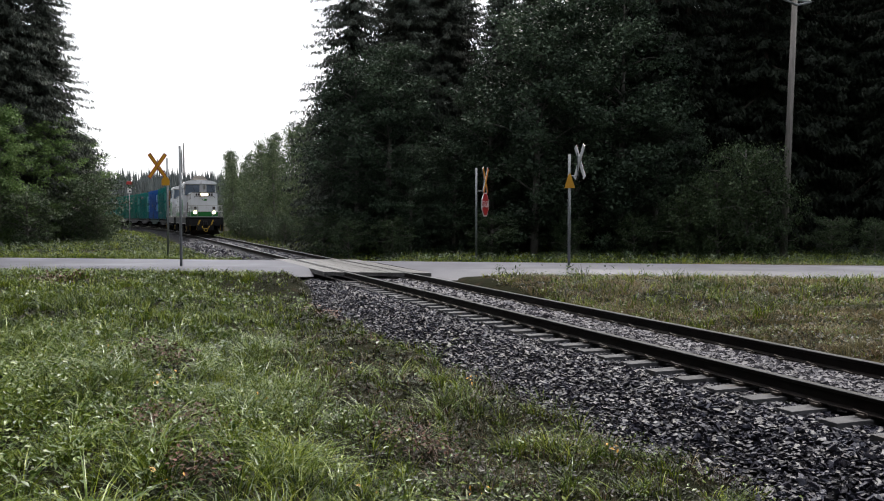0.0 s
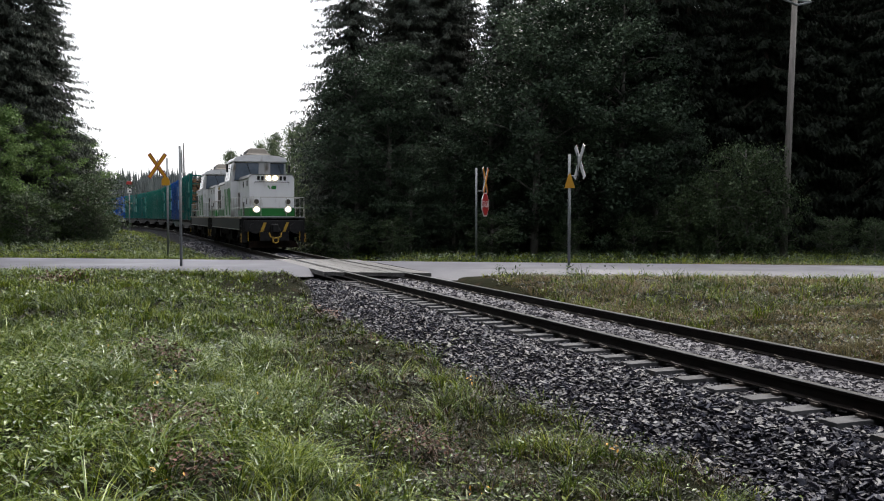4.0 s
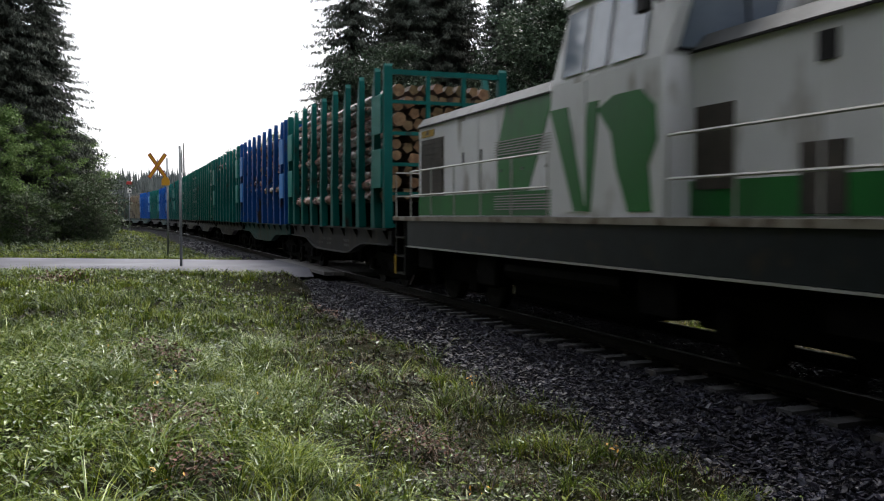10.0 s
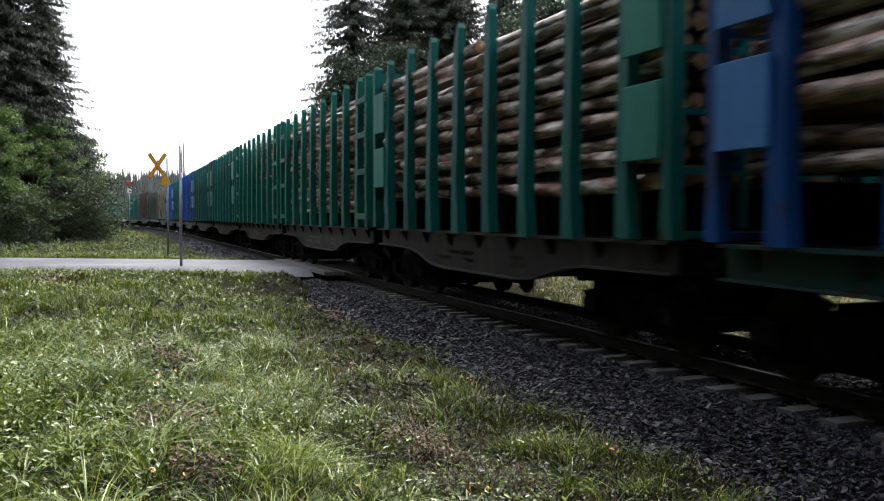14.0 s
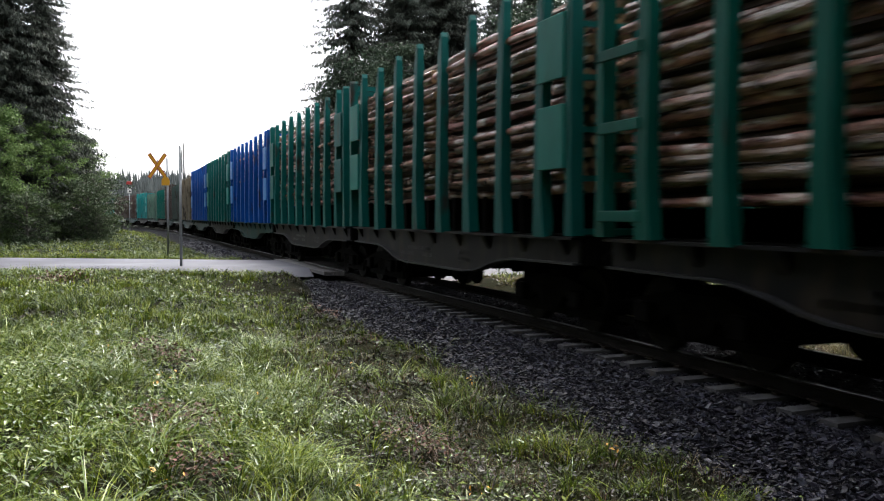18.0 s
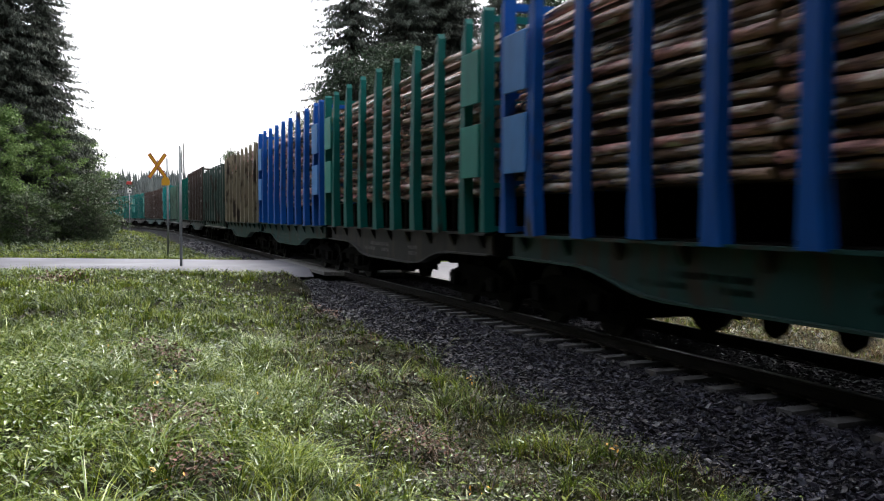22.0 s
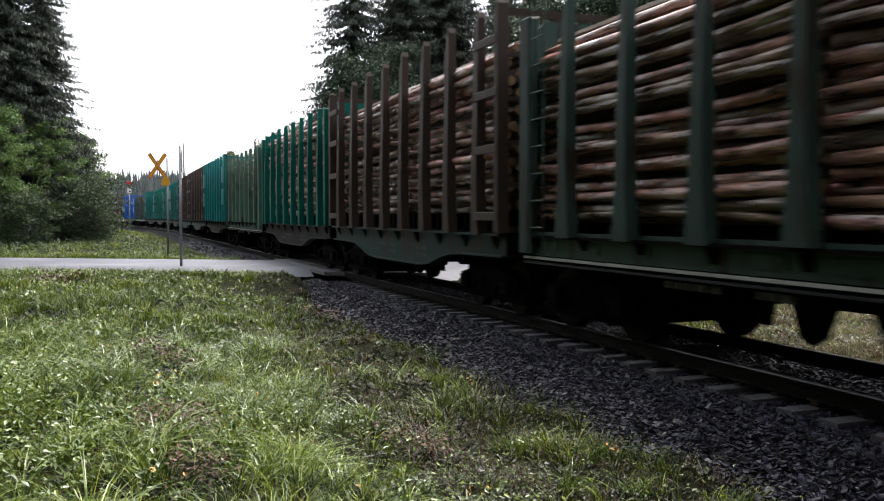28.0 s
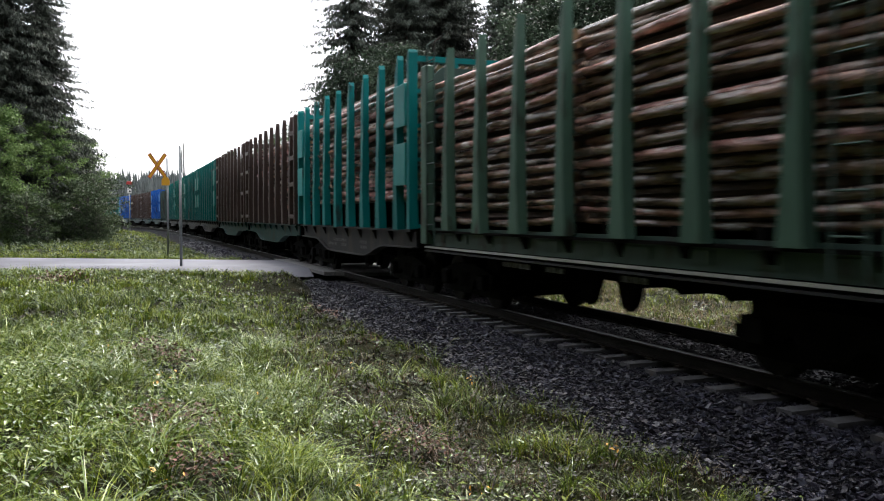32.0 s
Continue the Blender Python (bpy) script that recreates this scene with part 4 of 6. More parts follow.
        # handrails along the running board
        for a, b, n in ((F + 1.0, C0 - 0.1, 4), (C1 + 0.1, R - 1.0, 6)):
            p("handrail", "rail_white", lambda bm: [tube(bm, [(sx * 1.5, a, z), (sx * 1.5, b, z)], 0.019, 5) for z in (2.12, 2.62)] + [tube(bm, [(sx * 1.5, a + (b - a) * k / (n - 1), 1.68), (sx * 1.5, a + (b - a) * k / (n - 1), 2.64)], 0.016, 5) for k in range(n)], "thin white handrail")
        # steps at the corners
        for e, yy in ((-1, F + 0.45), (1, R - 0.45)):
            p("steps", "black", lambda bm: [box(bm, sx * 1.42 - 0.14, sx * 1.42 + 0.14, yy - 0.3, yy + 0.3, z, z + 0.04) for z in (0.42, 0.80, 1.2)] + [box(bm, sx * 1.42 - 0.14, sx * 1.42 + 0.14, yy + o - 0.02, yy + o + 0.02, 0.42, 1.6) for o in (-0.3, 0.3)])
            p("step_edge", "ochre", lambda bm: [box(bm, sx * 1.57 - 0.012, sx * 1.57 + 0.012, yy + e * 0.30 - 0.03, yy + e * 0.30 + 0.03, 0.42, 0.85)], "yellow marked step edge")

    # both ends
    for e, y, hy in ((-1, F, HF), (1, R, HR)):
        p("buffer_beam", "black", lambda bm: [box(bm, -1.45, 1.45, y - 0.06, y + 0.06, 0.92, 1.5, 0.02), box(bm, -0.7, 0.7, y - 0.25, y - 0.1, 0.5, 0.92)])
        for x in (-0.68, 0.42):
            p("hazard_stripe", "ochre", lambda bm: prism(bm, [(x, 0.94), (x + 0.14, 0.94), (x + 0.32, 1.4), (x + 0.18, 1.4)], 1, y + e * 0.062, y + e * 0.07))
        p("snow_plow", "rust", lambda bm: [prism(bm, [(-1.25, 0.16), (1.25, 0.16), (1.1, 0.50), (-1.1, 0.50)], 1, y - e * 0.25, y - e * 0.12)], "rusty snow plough")
        for x in (-0.98, 0.98):
            p("buffer", "black", lambda bm: [tube(bm, [(x, y, 1.12), (x, y + e * 0.45, 1.12)], 0.13, 10), tube(bm, [(x, y + e * 0.45, 1.12), (x, y + e * 0.52, 1.12)], 0.27, 14)])
            p("buffer_cover", "ochre", lambda bm: [box(bm, x - 0.3, x - 0.27, y + e * 0.05, y + e * 0.12, 0.5, 0.95), box(bm, x + 0.27, x + 0.3, y + e * 0.05, y + e * 0.12, 0.5, 0.95)])
        p("coupling", "black", lambda bm: [box(bm, -0.16, 0.16, y + e * 0.02, y + e * 0.5, 0.9, 1.32, 0.05), tube(bm, [(0.1, y + e * 0.2, 1.3), (0.22, y + e * 0.42, 1.0), (0.1, y + e * 0.3, 0.72)], 0.05, 6)])
        p("coupling_shackle", "ochre", lambda bm: [tube(bm, [(-0.14, y + e * 0.5, 0.62), (-0.12, y + e * 0.52, 0.45), (0, y + e * 0.53, 0.40), (0.12, y + e * 0.52, 0.45), (0.14, y + e * 0.5, 0.62), (0, y + e * 0.5, 0.66), (-0.14, y + e * 0.5, 0.62)], 0.035, 6), tube(bm, [(-0.3, y + e * 0.45, 0.9), (-0.25, y + e * 0.5, 0.7), (0, y + e * 0.52, 0.64), (0.25, y + e * 0.5, 0.7), (0.3, y + e * 0.45, 0.9)], 0.03, 6)], "yellow coupling shackle")
        p("end_handrail", "rail_white", lambda bm: [tube(bm, [(-1.5, y, 1.68), (-1.5, y, 2.64), (1.5, y, 2.64), (1.5, y, 1.68)], 0.02, 5), tube(bm, [(-1.5, y, 2.12), (1.5, y, 2.12)], 0.018, 5)] + [tube(bm, [(x, y, 1.68), (x, y, 2.64)], 0.017, 5) for x in (-0.62, 0.62)])
        p("grab_rail", "black", lambda bm: [tube(bm, [(-0.85, hy + e * 0.02, 3.34), (-0.85, hy + e * 0.07, 3.40), (0.85, hy + e * 0.07, 3.40), (0.85, hy + e * 0.02, 3.34)], 0.016, 5)])
        for x in (-0.78, 0.78):
            p("headlamp_housing", "lwhite", lambda bm: [tube(bm, [(x, hy - e * 0.02, 2.05), (x, hy + e * 0.10, 2.05)], 0.19, 14), tube(bm, [(x, hy - e * 0.02, 2.42), (x, hy + e * 0.10, 2.42)], 0.16, 14)])
            p("headlamp", "lamp" if e < 0 else "glass", lambda bm: [tube(bm, [(x, hy + e * 0.10, 2.05), (x, hy + e * 0.115, 2.05)], 0.125, 14)], "lit round headlamp" if e < 0 else "")
            p("marker_lamp", "lbrown", lambda bm: [tube(bm, [(x, hy + e * 0.10, 2.42), (x, hy + e * 0.112, 2.42)], 0.13, 14)])
        for x in (-0.16, 0.16):
            p("top_headlamp", "lamp" if e < 0 else "glass", lambda bm: [tube(bm, [(x, hy, 3.60), (x, hy + e * 0.03, 3.60)], 0.105, 12)], "lit twin headlamp" if e < 0 else "")
        for x in (-0.72, -0.53, 0.38, 0.57):
            p("number_bar", "black", lambda bm: box(bm, x, x + 0.13, hy + e * 0.002, hy + e * 0.012, 3.48, 3.69), "black painted bar")
        p("front_emblem", "lgreen", lambda bm: [prism(bm, [(-0.24, 3.22), (-0.15, 3.22), (-0.06, 3.05), (-0.12, 3.05)], 1, hy + e * 0.002, hy + e * 0.012), prism(bm, [(-0.05, 3.05), (0.0, 3.22), (0.22, 3.22), (0.2, 3.05)], 1, hy + e * 0.002, hy + e * 0.012)])
    for yb in (-h + 3.6, h - 3.6):
        bg = part("bogie", cached("loco_bogie", lambda: shape(lambda bm: [box(bm, sx * 1.1 - 0.08, sx * 1.1 + 0.08, -1.7, 1.7, 0.42, 0.86, 0.05) for sx in (-1, 1)] + [box(bm, sx * 1.2 - 0.1, sx * 1.2 + 0.1, y - 0.2, y + 0.2, 0.3, 0.7, 0.04) for sx in (-1, 1) for y in (-1.05, 1.05)] + [box(bm, -1.0, 1.0, -0.4, 0.4, 0.4, 1.0)], "bogie", "under")), lc, "", pose(0, yb, 0))
        for y in (-1.05, 1.05):
            part("wheelset", cached("wheelset_big", lambda: wheelset_mesh(0.5)), bg, "", pose(0, y, 0.5))
    return lc


locos = [loco()]
locos.append(copy_thing(locos[0], Matrix.Identity(4)))
for ob in locos[1].children_recursive:
    if ob.name.startswith(("headlamp.", "top_headlamp")) and "lit" in str(ob.get("label", "")):
        ob.data = ob.data.copy()
        ob.data.materials[0] = M["glass"]
        ob["label"] = "unlit round headlamp"
locos[1]["label"] = "white and green diesel locomotive, coupled second"

PITCH, WAGON = 15.5, 12.59
ORDER = [("green", "big"), ("dblue", "big"), ("green", "semi"), ("bright", "small"), ("bright", "mid"), ("green", "mid"), ("dgreen", "mid"), ("blue", "mid"), ("green", "mid"), ("blue", "thin"), ("beige", "thin"), ("grey", "thin"), ("brown", "thin"), ("walled", "thin"), ("pale", "thin"), ("teal", "thin"), ("brown", "thin"), ("brown", "thin")]
ORDER += [(c, "thin") for c in ("green", "green", "bright", "green", "grey", "blue", "brown", "brown", "blue", "green", "green", "blue")]
# each vehicle with its length and the distance of its front behind the train's front
TRAIN = [(locos[0], LOCO, 0.0), (locos[1], LOCO, PITCH)] + [(wagon(c, WAGON, 20 + i, sz), WAGON, 31.52 + WAGON * i) for i, (c, sz) in enumerate(ORDER)]


# ---- signs and poles of the crossing ----
def cross_sign(parent, face):
    """Two crossed boards with a red rim, 1.25 m long."""
    for a in (56, -56):
        bm = bmesh.new()
        box(bm, -0.63, 0.63, -0.012 if a > 0 else -0.036, 0.012 if a > 0 else -0.012, -0.085, 0.085, 0.004)
        bd = part("board", to_mesh("board", bm, M["signback"]), parent, "", face @ pose(0, 0, 0, 0, a, 0))
        for nm, mat, w, e in (("rim", "red", 0.08, -0.004), ("face", "yellow", 0.05, -0.007)):
            bm = bmesh.new()
            y = (-0.012 if a > 0 else -0.036) + e
            box(bm, -0.625 + (0.08 - w), 0.625 - (0.08 - w), y, y + 0.003, -w, w)
            part(nm, to_mesh(nm, bm, M[mat]), bd)


def post_mesh(h, r=0.045):
    return cached(("post", h), lambda: shape(lambda bm: tube(bm, [(0, 0, -0.5), (0, 0, h)], r, 10), "post", "galv", True))


def crossing_post(x, y, h, turn, cross_z, shift, yellow, stop=False, base=-0.05, shape3=4):
    m = tagged(new("crossing_sign"), "galvanised post with yellow crossbuck" + (" and red stop plate" if stop else " sign at the crossing"), "road sign", group="crossing signs")
    m.matrix_basis = pose(x, y, base)
    part("post", post_mesh(h), m, "galvanised steel post")
    ox, oy = shift * 0.93, -shift * 0.36
    face = pose(ox, oy, cross_z, 0, 0, turn) @ pose(0, -0.06, 0)
    cross_sign(m, face)
    part("bracket", shape(lambda bm: [tube(bm, [(0, 0, cross_z - 0.45), (ox, oy, cross_z - 0.45), (ox, oy, cross_z + 0.3)], 0.025, 6)], "bracket", "galv"), m)
    if yellow:
        z = yellow
        pts = [(-0.17, 0), (0.17, 0), (0.17, 0.25), (0.08, 0.36), (-0.08, 0.36), (-0.17, 0.25)] if shape3 == 4 else [(-0.17, 0), (0.17, 0), (0.03, 0.46), (-0.03, 0.46)]
        part("yellow_plate", shape(lambda bm: prism(bm, pts, 1, -0.075, -0.06), "yellow_plate", "yellow"), m, "yellow warning plate", pose(-0.0, 0, z, 0, 0, -20.85) @ pose(-0.06 if shape3 == 4 else 0, 0, 0))
    if stop:
        o = [(0.55 * math.cos(math.tau * (k + 0.5) / 8), 0.55 * math.sin(math.tau * (k + 0.5) / 8)) for k in range(8)]
        f2 = pose(ox, oy, cross_z - 1.02, 0, 0, turn) @ pose(0, -0.06, 0)
        st = part("stop_plate", shape(lambda bm: prism(bm, o, 1, -0.01, 0.01), "stop_plate", "signwhite"), m, "red octagonal stop plate", f2)
        part("red_field", shape(lambda bm: prism(bm, [(a * 0.9, b * 0.9) for a, b in o], 1, -0.016, -0.012), "red_field", "red"), st)
        cu = bpy.data.curves.new("stop_text", "FONT")
        cu.body, cu.size, cu.align_x, cu.align_y, cu.extrude = "STOP", 0.38, "CENTER", "CENTER", 0.002
        cu.materials.append(M["signwhite"])
        tx = part("stop_text", cu, st)
        tx.matrix_basis = pose(0, -0.020, 0, 90, 0, 0)
    return m


crossing_post(-5.0, 40.3, 4.25, -12, 3.9, -0.42, 3.05)
crossing_post(-5.2, 30.5, 4.05, 88, 3.62, 0.04, 0)
crossing_post(7.2, 34.5, 3.75, 50, 3.22, 0.32, 0, stop=True)
crossing_post(6.4, 25.0, 3.7, 85, 3.46, 0.26, 2.62, shape3=3)


def utility_pole():
    u = tagged(new("utility_pole"), "grey weathered wooden utility pole with a crossarm", "utility pole")
    x, y = plot(16.4, 42.2)
    u.matrix_basis = pose(x, y, -0.3, 0, 2.1, 0) @ Matrix.Diagonal((1.04, 1.04, 1.042, 1))
    part("pole", shape(lambda bm: tube(bm, [(0, 0, -0.5), (0, 0, 12.6)], 0.17, 12, 0.12), "pole", "pole_wood", True), u)
    part("crossarm", shape(lambda bm: [tube(bm, [(-0.85, 0, 11.75), (0, -0.14, 11.5), (0.85, 0, 11.75)], 0.05, 6), tube(bm, [(-0.95, 0, 11.78), (0.95, 0, 11.78)], 0.06, 6)], "crossarm", "galv"), u)
    for dx in (-0.85, 0.0, 0.85):
        part("insulator", shape(lambda bm: tube(bm, [(dx, 0, 11.8), (dx, 0, 12.0)], 0.06, 8, 0.03), "insulator", "signback"), u)


utility_pole()


def line_signal():
    sg = tagged(new("line_signal"), "slim railway signal post with a white plate and red cap", "railway signal")
    sg.matrix_basis = track_at(118) @ pose(-5.2, 0, -0.4)
    part("post", post_mesh(6.2, 0.06), sg)
    part("plate", shape(lambda bm: box(bm, -0.24, 0.24, -0.06, -0.02, 5.0, 5.8, 0.02), "plate", "signwhite"), sg)
    part("lens", shape(lambda bm: [tube(bm, [(0.05, -0.14, z), (0.05, -0.06, z)], 0.12, 10) for z in (5.25, 5.65)], "lens", "black"), sg)
    part("cap", shape(lambda bm: [box(bm, -0.36, 0.36, -0.06, 0.06, 6.1, 6.5, 0.03)], "cap", "red"), sg)


line_signal()


# ---- trees ----
def leaf_cards(centers, size, rnd, droop=0.0, aspect=1.0, up=None):
    """Small bent leaf quads round the given points."""
    n = len(centers)
    a = rnd.normal(size=(n, 3))
    if up is not None:
        a[:, 2] = a[:, 2] * 0.5 - droop
    a /= np.linalg.norm(a, axis=1)[:, None]
    b = np.cross(a, rnd.normal(size=(n, 3)))
    b /= np.linalg.norm(b, axis=1)[:, None] + 1e-9
    s = size * rnd.uniform(0.6, 1.35, (n, 1))
    v = np.stack([centers + b * s * 0.36 * aspect, centers + a * s, centers - b * s * 0.36 * aspect], 1).reshape(-1, 3)
    f = np.arange(3 * n).reshape(n, 3)
    return v, f


def broadleaf(seed, height, width, leaves, mat, barkmat, base=0.12, size=0.24, pointed=False):
    """Tapered trunk, limbs, and a crown of leaf clumps with gaps."""
    rnd = np.random.RandomState(seed)
    bm = bmesh.new()
    lean = rnd.uniform(-0.03, 0.03, 2) * height
    tr = [(lean[0] * k / 6, lean[1] * k / 6, height * 0.92 * k / 6 - (0.4 if k == 0 else 0)) for k in range(7)]
    tube(bm, tr, height * 0.014 + 0.03, 7, 0.02)
    clumps = []
    nl = int(22 + height * 2.4)
    for i in range(nl):
        z = height * (base + (0.97 - base) * (i + rnd.uniform(0, 1)) / nl)
        u = (z / height - base) / (1 - base)
        reach = width * (math.sin(math.pi * (0.12 + 0.80 * u ** 0.85)) ** 0.8) * rnd.uniform(0.55, 1.1)
        if pointed:
            reach = width * (0.25 + 0.9 * min(1.0, u * 5)) * (1 - u) ** 0.75 * rnd.uniform(0.5, 1.15)
        an = i * 2.4 + rnd.uniform(-0.5, 0.5)
        p0 = Vector((lean[0] * z / height, lean[1] * z / height, z * 0.9))
        p1 = p0 + Vector((math.cos(an) * reach, math.sin(an) * reach, reach * rnd.uniform(0.15, 0.6)))
        tube(bm, [p0, p0.lerp(p1, 0.5) + Vector((0, 0, 0.12 * reach)), p1], 0.022 + 0.008 * reach, 4, 0.008, caps=False)
        for q in np.linspace(0.30, 1.05, 6):
            c0 = p0.lerp(p1, q) + Vector(rnd.normal(0, 0.10 * width, 3) * np.array([1, 1, 0.6]))
            clumps.append(tuple(c0) + (0.16 + 0.26 * q * rnd.uniform(0.5, 1.4),))
    wood = to_mesh("trunk", bm, M[barkmat], True)
    c = np.array(clumps)
    pick = rnd.choice(len(c), leaves, p=c[:, 3] / c[:, 3].sum())
    off = rnd.normal(size=(leaves, 3)) * c[pick, 3:4] * np.array([1.0, 1.0, 0.62]) * width * (0.36 if pointed else 0.235)
    v, f = leaf_cards(c[pick, :3] + off, size, rnd, 0.3, 1.1, True)
    return wood, np_mesh("crown", v, f, M[mat])


def spruce(seed, height, width, mat="needle", rows=44, twigs=30, low=0.06, fine=1.0):
    """Whorls of drooping boughs hung with short needle twigs."""
    rnd = np.random.RandomState(seed)
    bm = bmesh.new()
    tube(bm, [(0, 0, -0.4), (0, 0, height * 0.5), (0, 0, height)], height * 0.011 + 0.04, 7, 0.012)
    pts, dirs, lens = [], [], []
    for i in range(rows):
        u = (i + rnd.uniform(0, 0.8)) / rows
        z = height * (low + (0.99 - low) * u)
        nb = 7 if u < 0.8 else 5
        for k in range(nb):
            an = k * math.tau / nb + i * 0.7 + rnd.uniform(-0.3, 0.3)
            ln = (width * (1 - u) ** 0.72 + 0.18) * rnd.uniform(0.45, 1.12)
            z = height * (low + (0.99 - low) * min(1.0, u + rnd.uniform(-3.0, 3.0) / rows))
            o = np.array([math.cos(an), math.sin(an), 0.0])
            drop = rnd.uniform(0.4, 0.7) * ln * (1.1 - u)
            for j in range(twigs):
                q = (j + rnd.uniform(0, 1)) / twigs
                p = o * ln * q + np.array([0, 0, z - drop * q * (1.45 - 0.62 * q) + 0.1]) + rnd.normal(0, 0.05, 3)
                side = np.array([-o[1], o[0], 0.0]) * rnd.choice([-1, 1])
                d = side * rnd.uniform(0.3, 1.0) + o * rnd.uniform(0.2, 0.9) + np.array([0, 0, -rnd.uniform(0.4, 1.8)])
                pts.append(p)
                dirs.append(d / np.linalg.norm(d))
                lens.append((0.28 + 0.28 * (1 - u)) * rnd.uniform(0.6, 1.3) * (1.05 - 0.35 * q) * fine * height / 15)
            if i % 2 == 0 and k % 2 == 0:
                tube(bm, [(0, 0, z + 0.1), tuple(o * ln * 0.9 + np.array([0, 0, z - drop * 0.8]))], 0.03, 3, 0.008, caps=False)
    wood = to_mesh("trunk", bm, M["bark"], True)
    pts, dirs, lens = np.array(pts), np.array(dirs), np.array(lens)[:, None]
    w = np.cross(dirs, rnd.normal(size=dirs.shape))
    w /= np.linalg.norm(w, axis=1)[:, None] + 1e-9
    v = np.stack([pts - w * lens * 0.16, pts + w * lens * 0.16, pts + dirs * lens], 1).reshape(-1, 3)
    return wood, np_mesh("crown", v, np.arange(len(v)).reshape(-1, 3), M[mat])


KINDS = {}


def tree(kind, x, y, h, turn=0.0, wide=1.0):
    names = {"s": ("spruce_tree", "tall dark green spruce with drooping boughs", "tree"), "d": ("alder_tree", "leafy dark green alder at the wood's edge", "tree"),
             "b": ("birch_tree", "slender pale green young birch beside the line", "tree"), "l": ("birch_tree", "bushy light green birch near the road", "tree"), "u": ("bush", "dense green willow bush in the verge", "bush")}[kind[0]]
    if kind not in KINDS:
        i = int(kind[1])
        if kind[0] == "s":
            KINDS[kind] = (spruce(10 + i, 18.0, 3.1 + 0.4 * (i % 2), twigs=92, fine=0.58) if i < 4 else spruce(10 + i, 18.0, 3.6, mat="needle_lit", rows=76, twigs=150, fine=0.44) if i < 6 else spruce(10 + i, 18.0, 3.6, rows=46, twigs=96, low=0.10, fine=0.56), 18.0)
        elif kind[0] == "d":
            KINDS[kind] = (broadleaf(30 + i, 10.0, 2.6, 24000, "leaf", "greybark", 0.05, 0.112), 10.0)
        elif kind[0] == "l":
            KINDS[kind] = (broadleaf(90 + i, 10.0, 2.6, 22000, "birch_lifted", "greybark", 0.03, 0.118), 10.0)
        elif kind[0] == "b":
            KINDS[kind] = (broadleaf(50 + i, 10.0, 2.1, 7600, "birch", "greybark", 0.02, 0.125, pointed=True), 10.0)
        else:
            KINDS[kind] = (broadleaf(70 + i, 3.0, 1.7, 9000, "willow", "greybark", 0.0, 0.072), 3.0)
    (wood, crown), h0 = KINDS[kind]
    k = h / h0
    t = tagged(new(names[0]), names[1], names[2])
    t.matrix_basis = pose(x, y, float(ground_z(x, y)) - 0.05, 0, 0, turn) @ Matrix.Diagonal((k * wide, k * wide, k, 1))
    part("trunk", wood, t)
    part("crown", crown, t)


rt = random.Random(11)
# wood's edge beyond the road: across, away, height
EDGE = [("d0", -4.5, 47, 11.0), ("d1", -2.9, 46, 11.8), ("d2", -1.6, 44, 6.2), ("d3", 0.6, 45, 7.0), ("d0", 2.6, 46, 10.5), ("d1", 4.6, 44, 13.5), ("d2", 6.8, 45, 15.5), ("d3", 9.0, 44.5, 14.0),
        ("d1", 10.6, 44, 9.0), ("d0", 12.2, 45, 7.0), ("d2", -5.3, 52, 11.5), ("d3", -6.6, 58, 9.0)]
for kd, a, b, h in EDGE:
    x, y = plot(a, b)
    tree(kd, x, y, h, rt.uniform(0, 360))
for kd, a, b, h in [("u0", 12.9, 41.2, 4.3), ("u1", 14.4, 41.6, 5.6), ("u2", 15.4, 41.9, 4.6), ("u2", 11.6, 41.6, 3.2), ("u0", 11.4, 42, 2.2), ("u1", 18.4, 41.5, 2.0), ("u2", 20.2, 41, 1.9), ("u0", 22.0, 40.5, 1.8), ("u1", 24.0, 40, 2.0), ("u2", 9.2, 42, 2.0),
                    ("u1", -6.3, 46.5, 2.6), ("u2", -4.6, 43.5, 2.2), ("u0", -2.4, 42.8, 2.0), ("u1", 2.4, 42.6, 2.2), ("u2", 6.2, 42.6, 2.0)]:
    x, y = plot(a, b)
    tree(kd, x, y, h, rt.uniform(0, 360), 0.72 if h > 4 else 1.0)
# dark spruces behind
for i in range(23):
    row = i // 13
    a = -5.0 + (i % 13) * 2.72 + rt.uniform(-0.8, 0.8) + row * 0.9
    b = 50.5 + row * 4.2 + rt.uniform(-1.2, 1.2)
    if row == 1 and a < -1.5:
        continue
    x, y = plot(a, b)
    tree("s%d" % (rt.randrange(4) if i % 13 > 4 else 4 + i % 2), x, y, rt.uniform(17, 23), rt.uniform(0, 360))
# tall low-boughed trees, added to shade the wood beside the pole
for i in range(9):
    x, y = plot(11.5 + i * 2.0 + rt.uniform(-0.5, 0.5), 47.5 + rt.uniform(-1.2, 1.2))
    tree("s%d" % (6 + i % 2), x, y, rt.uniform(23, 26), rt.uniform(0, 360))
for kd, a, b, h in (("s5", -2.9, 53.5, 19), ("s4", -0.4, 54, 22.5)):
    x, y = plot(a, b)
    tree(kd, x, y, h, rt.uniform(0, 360))
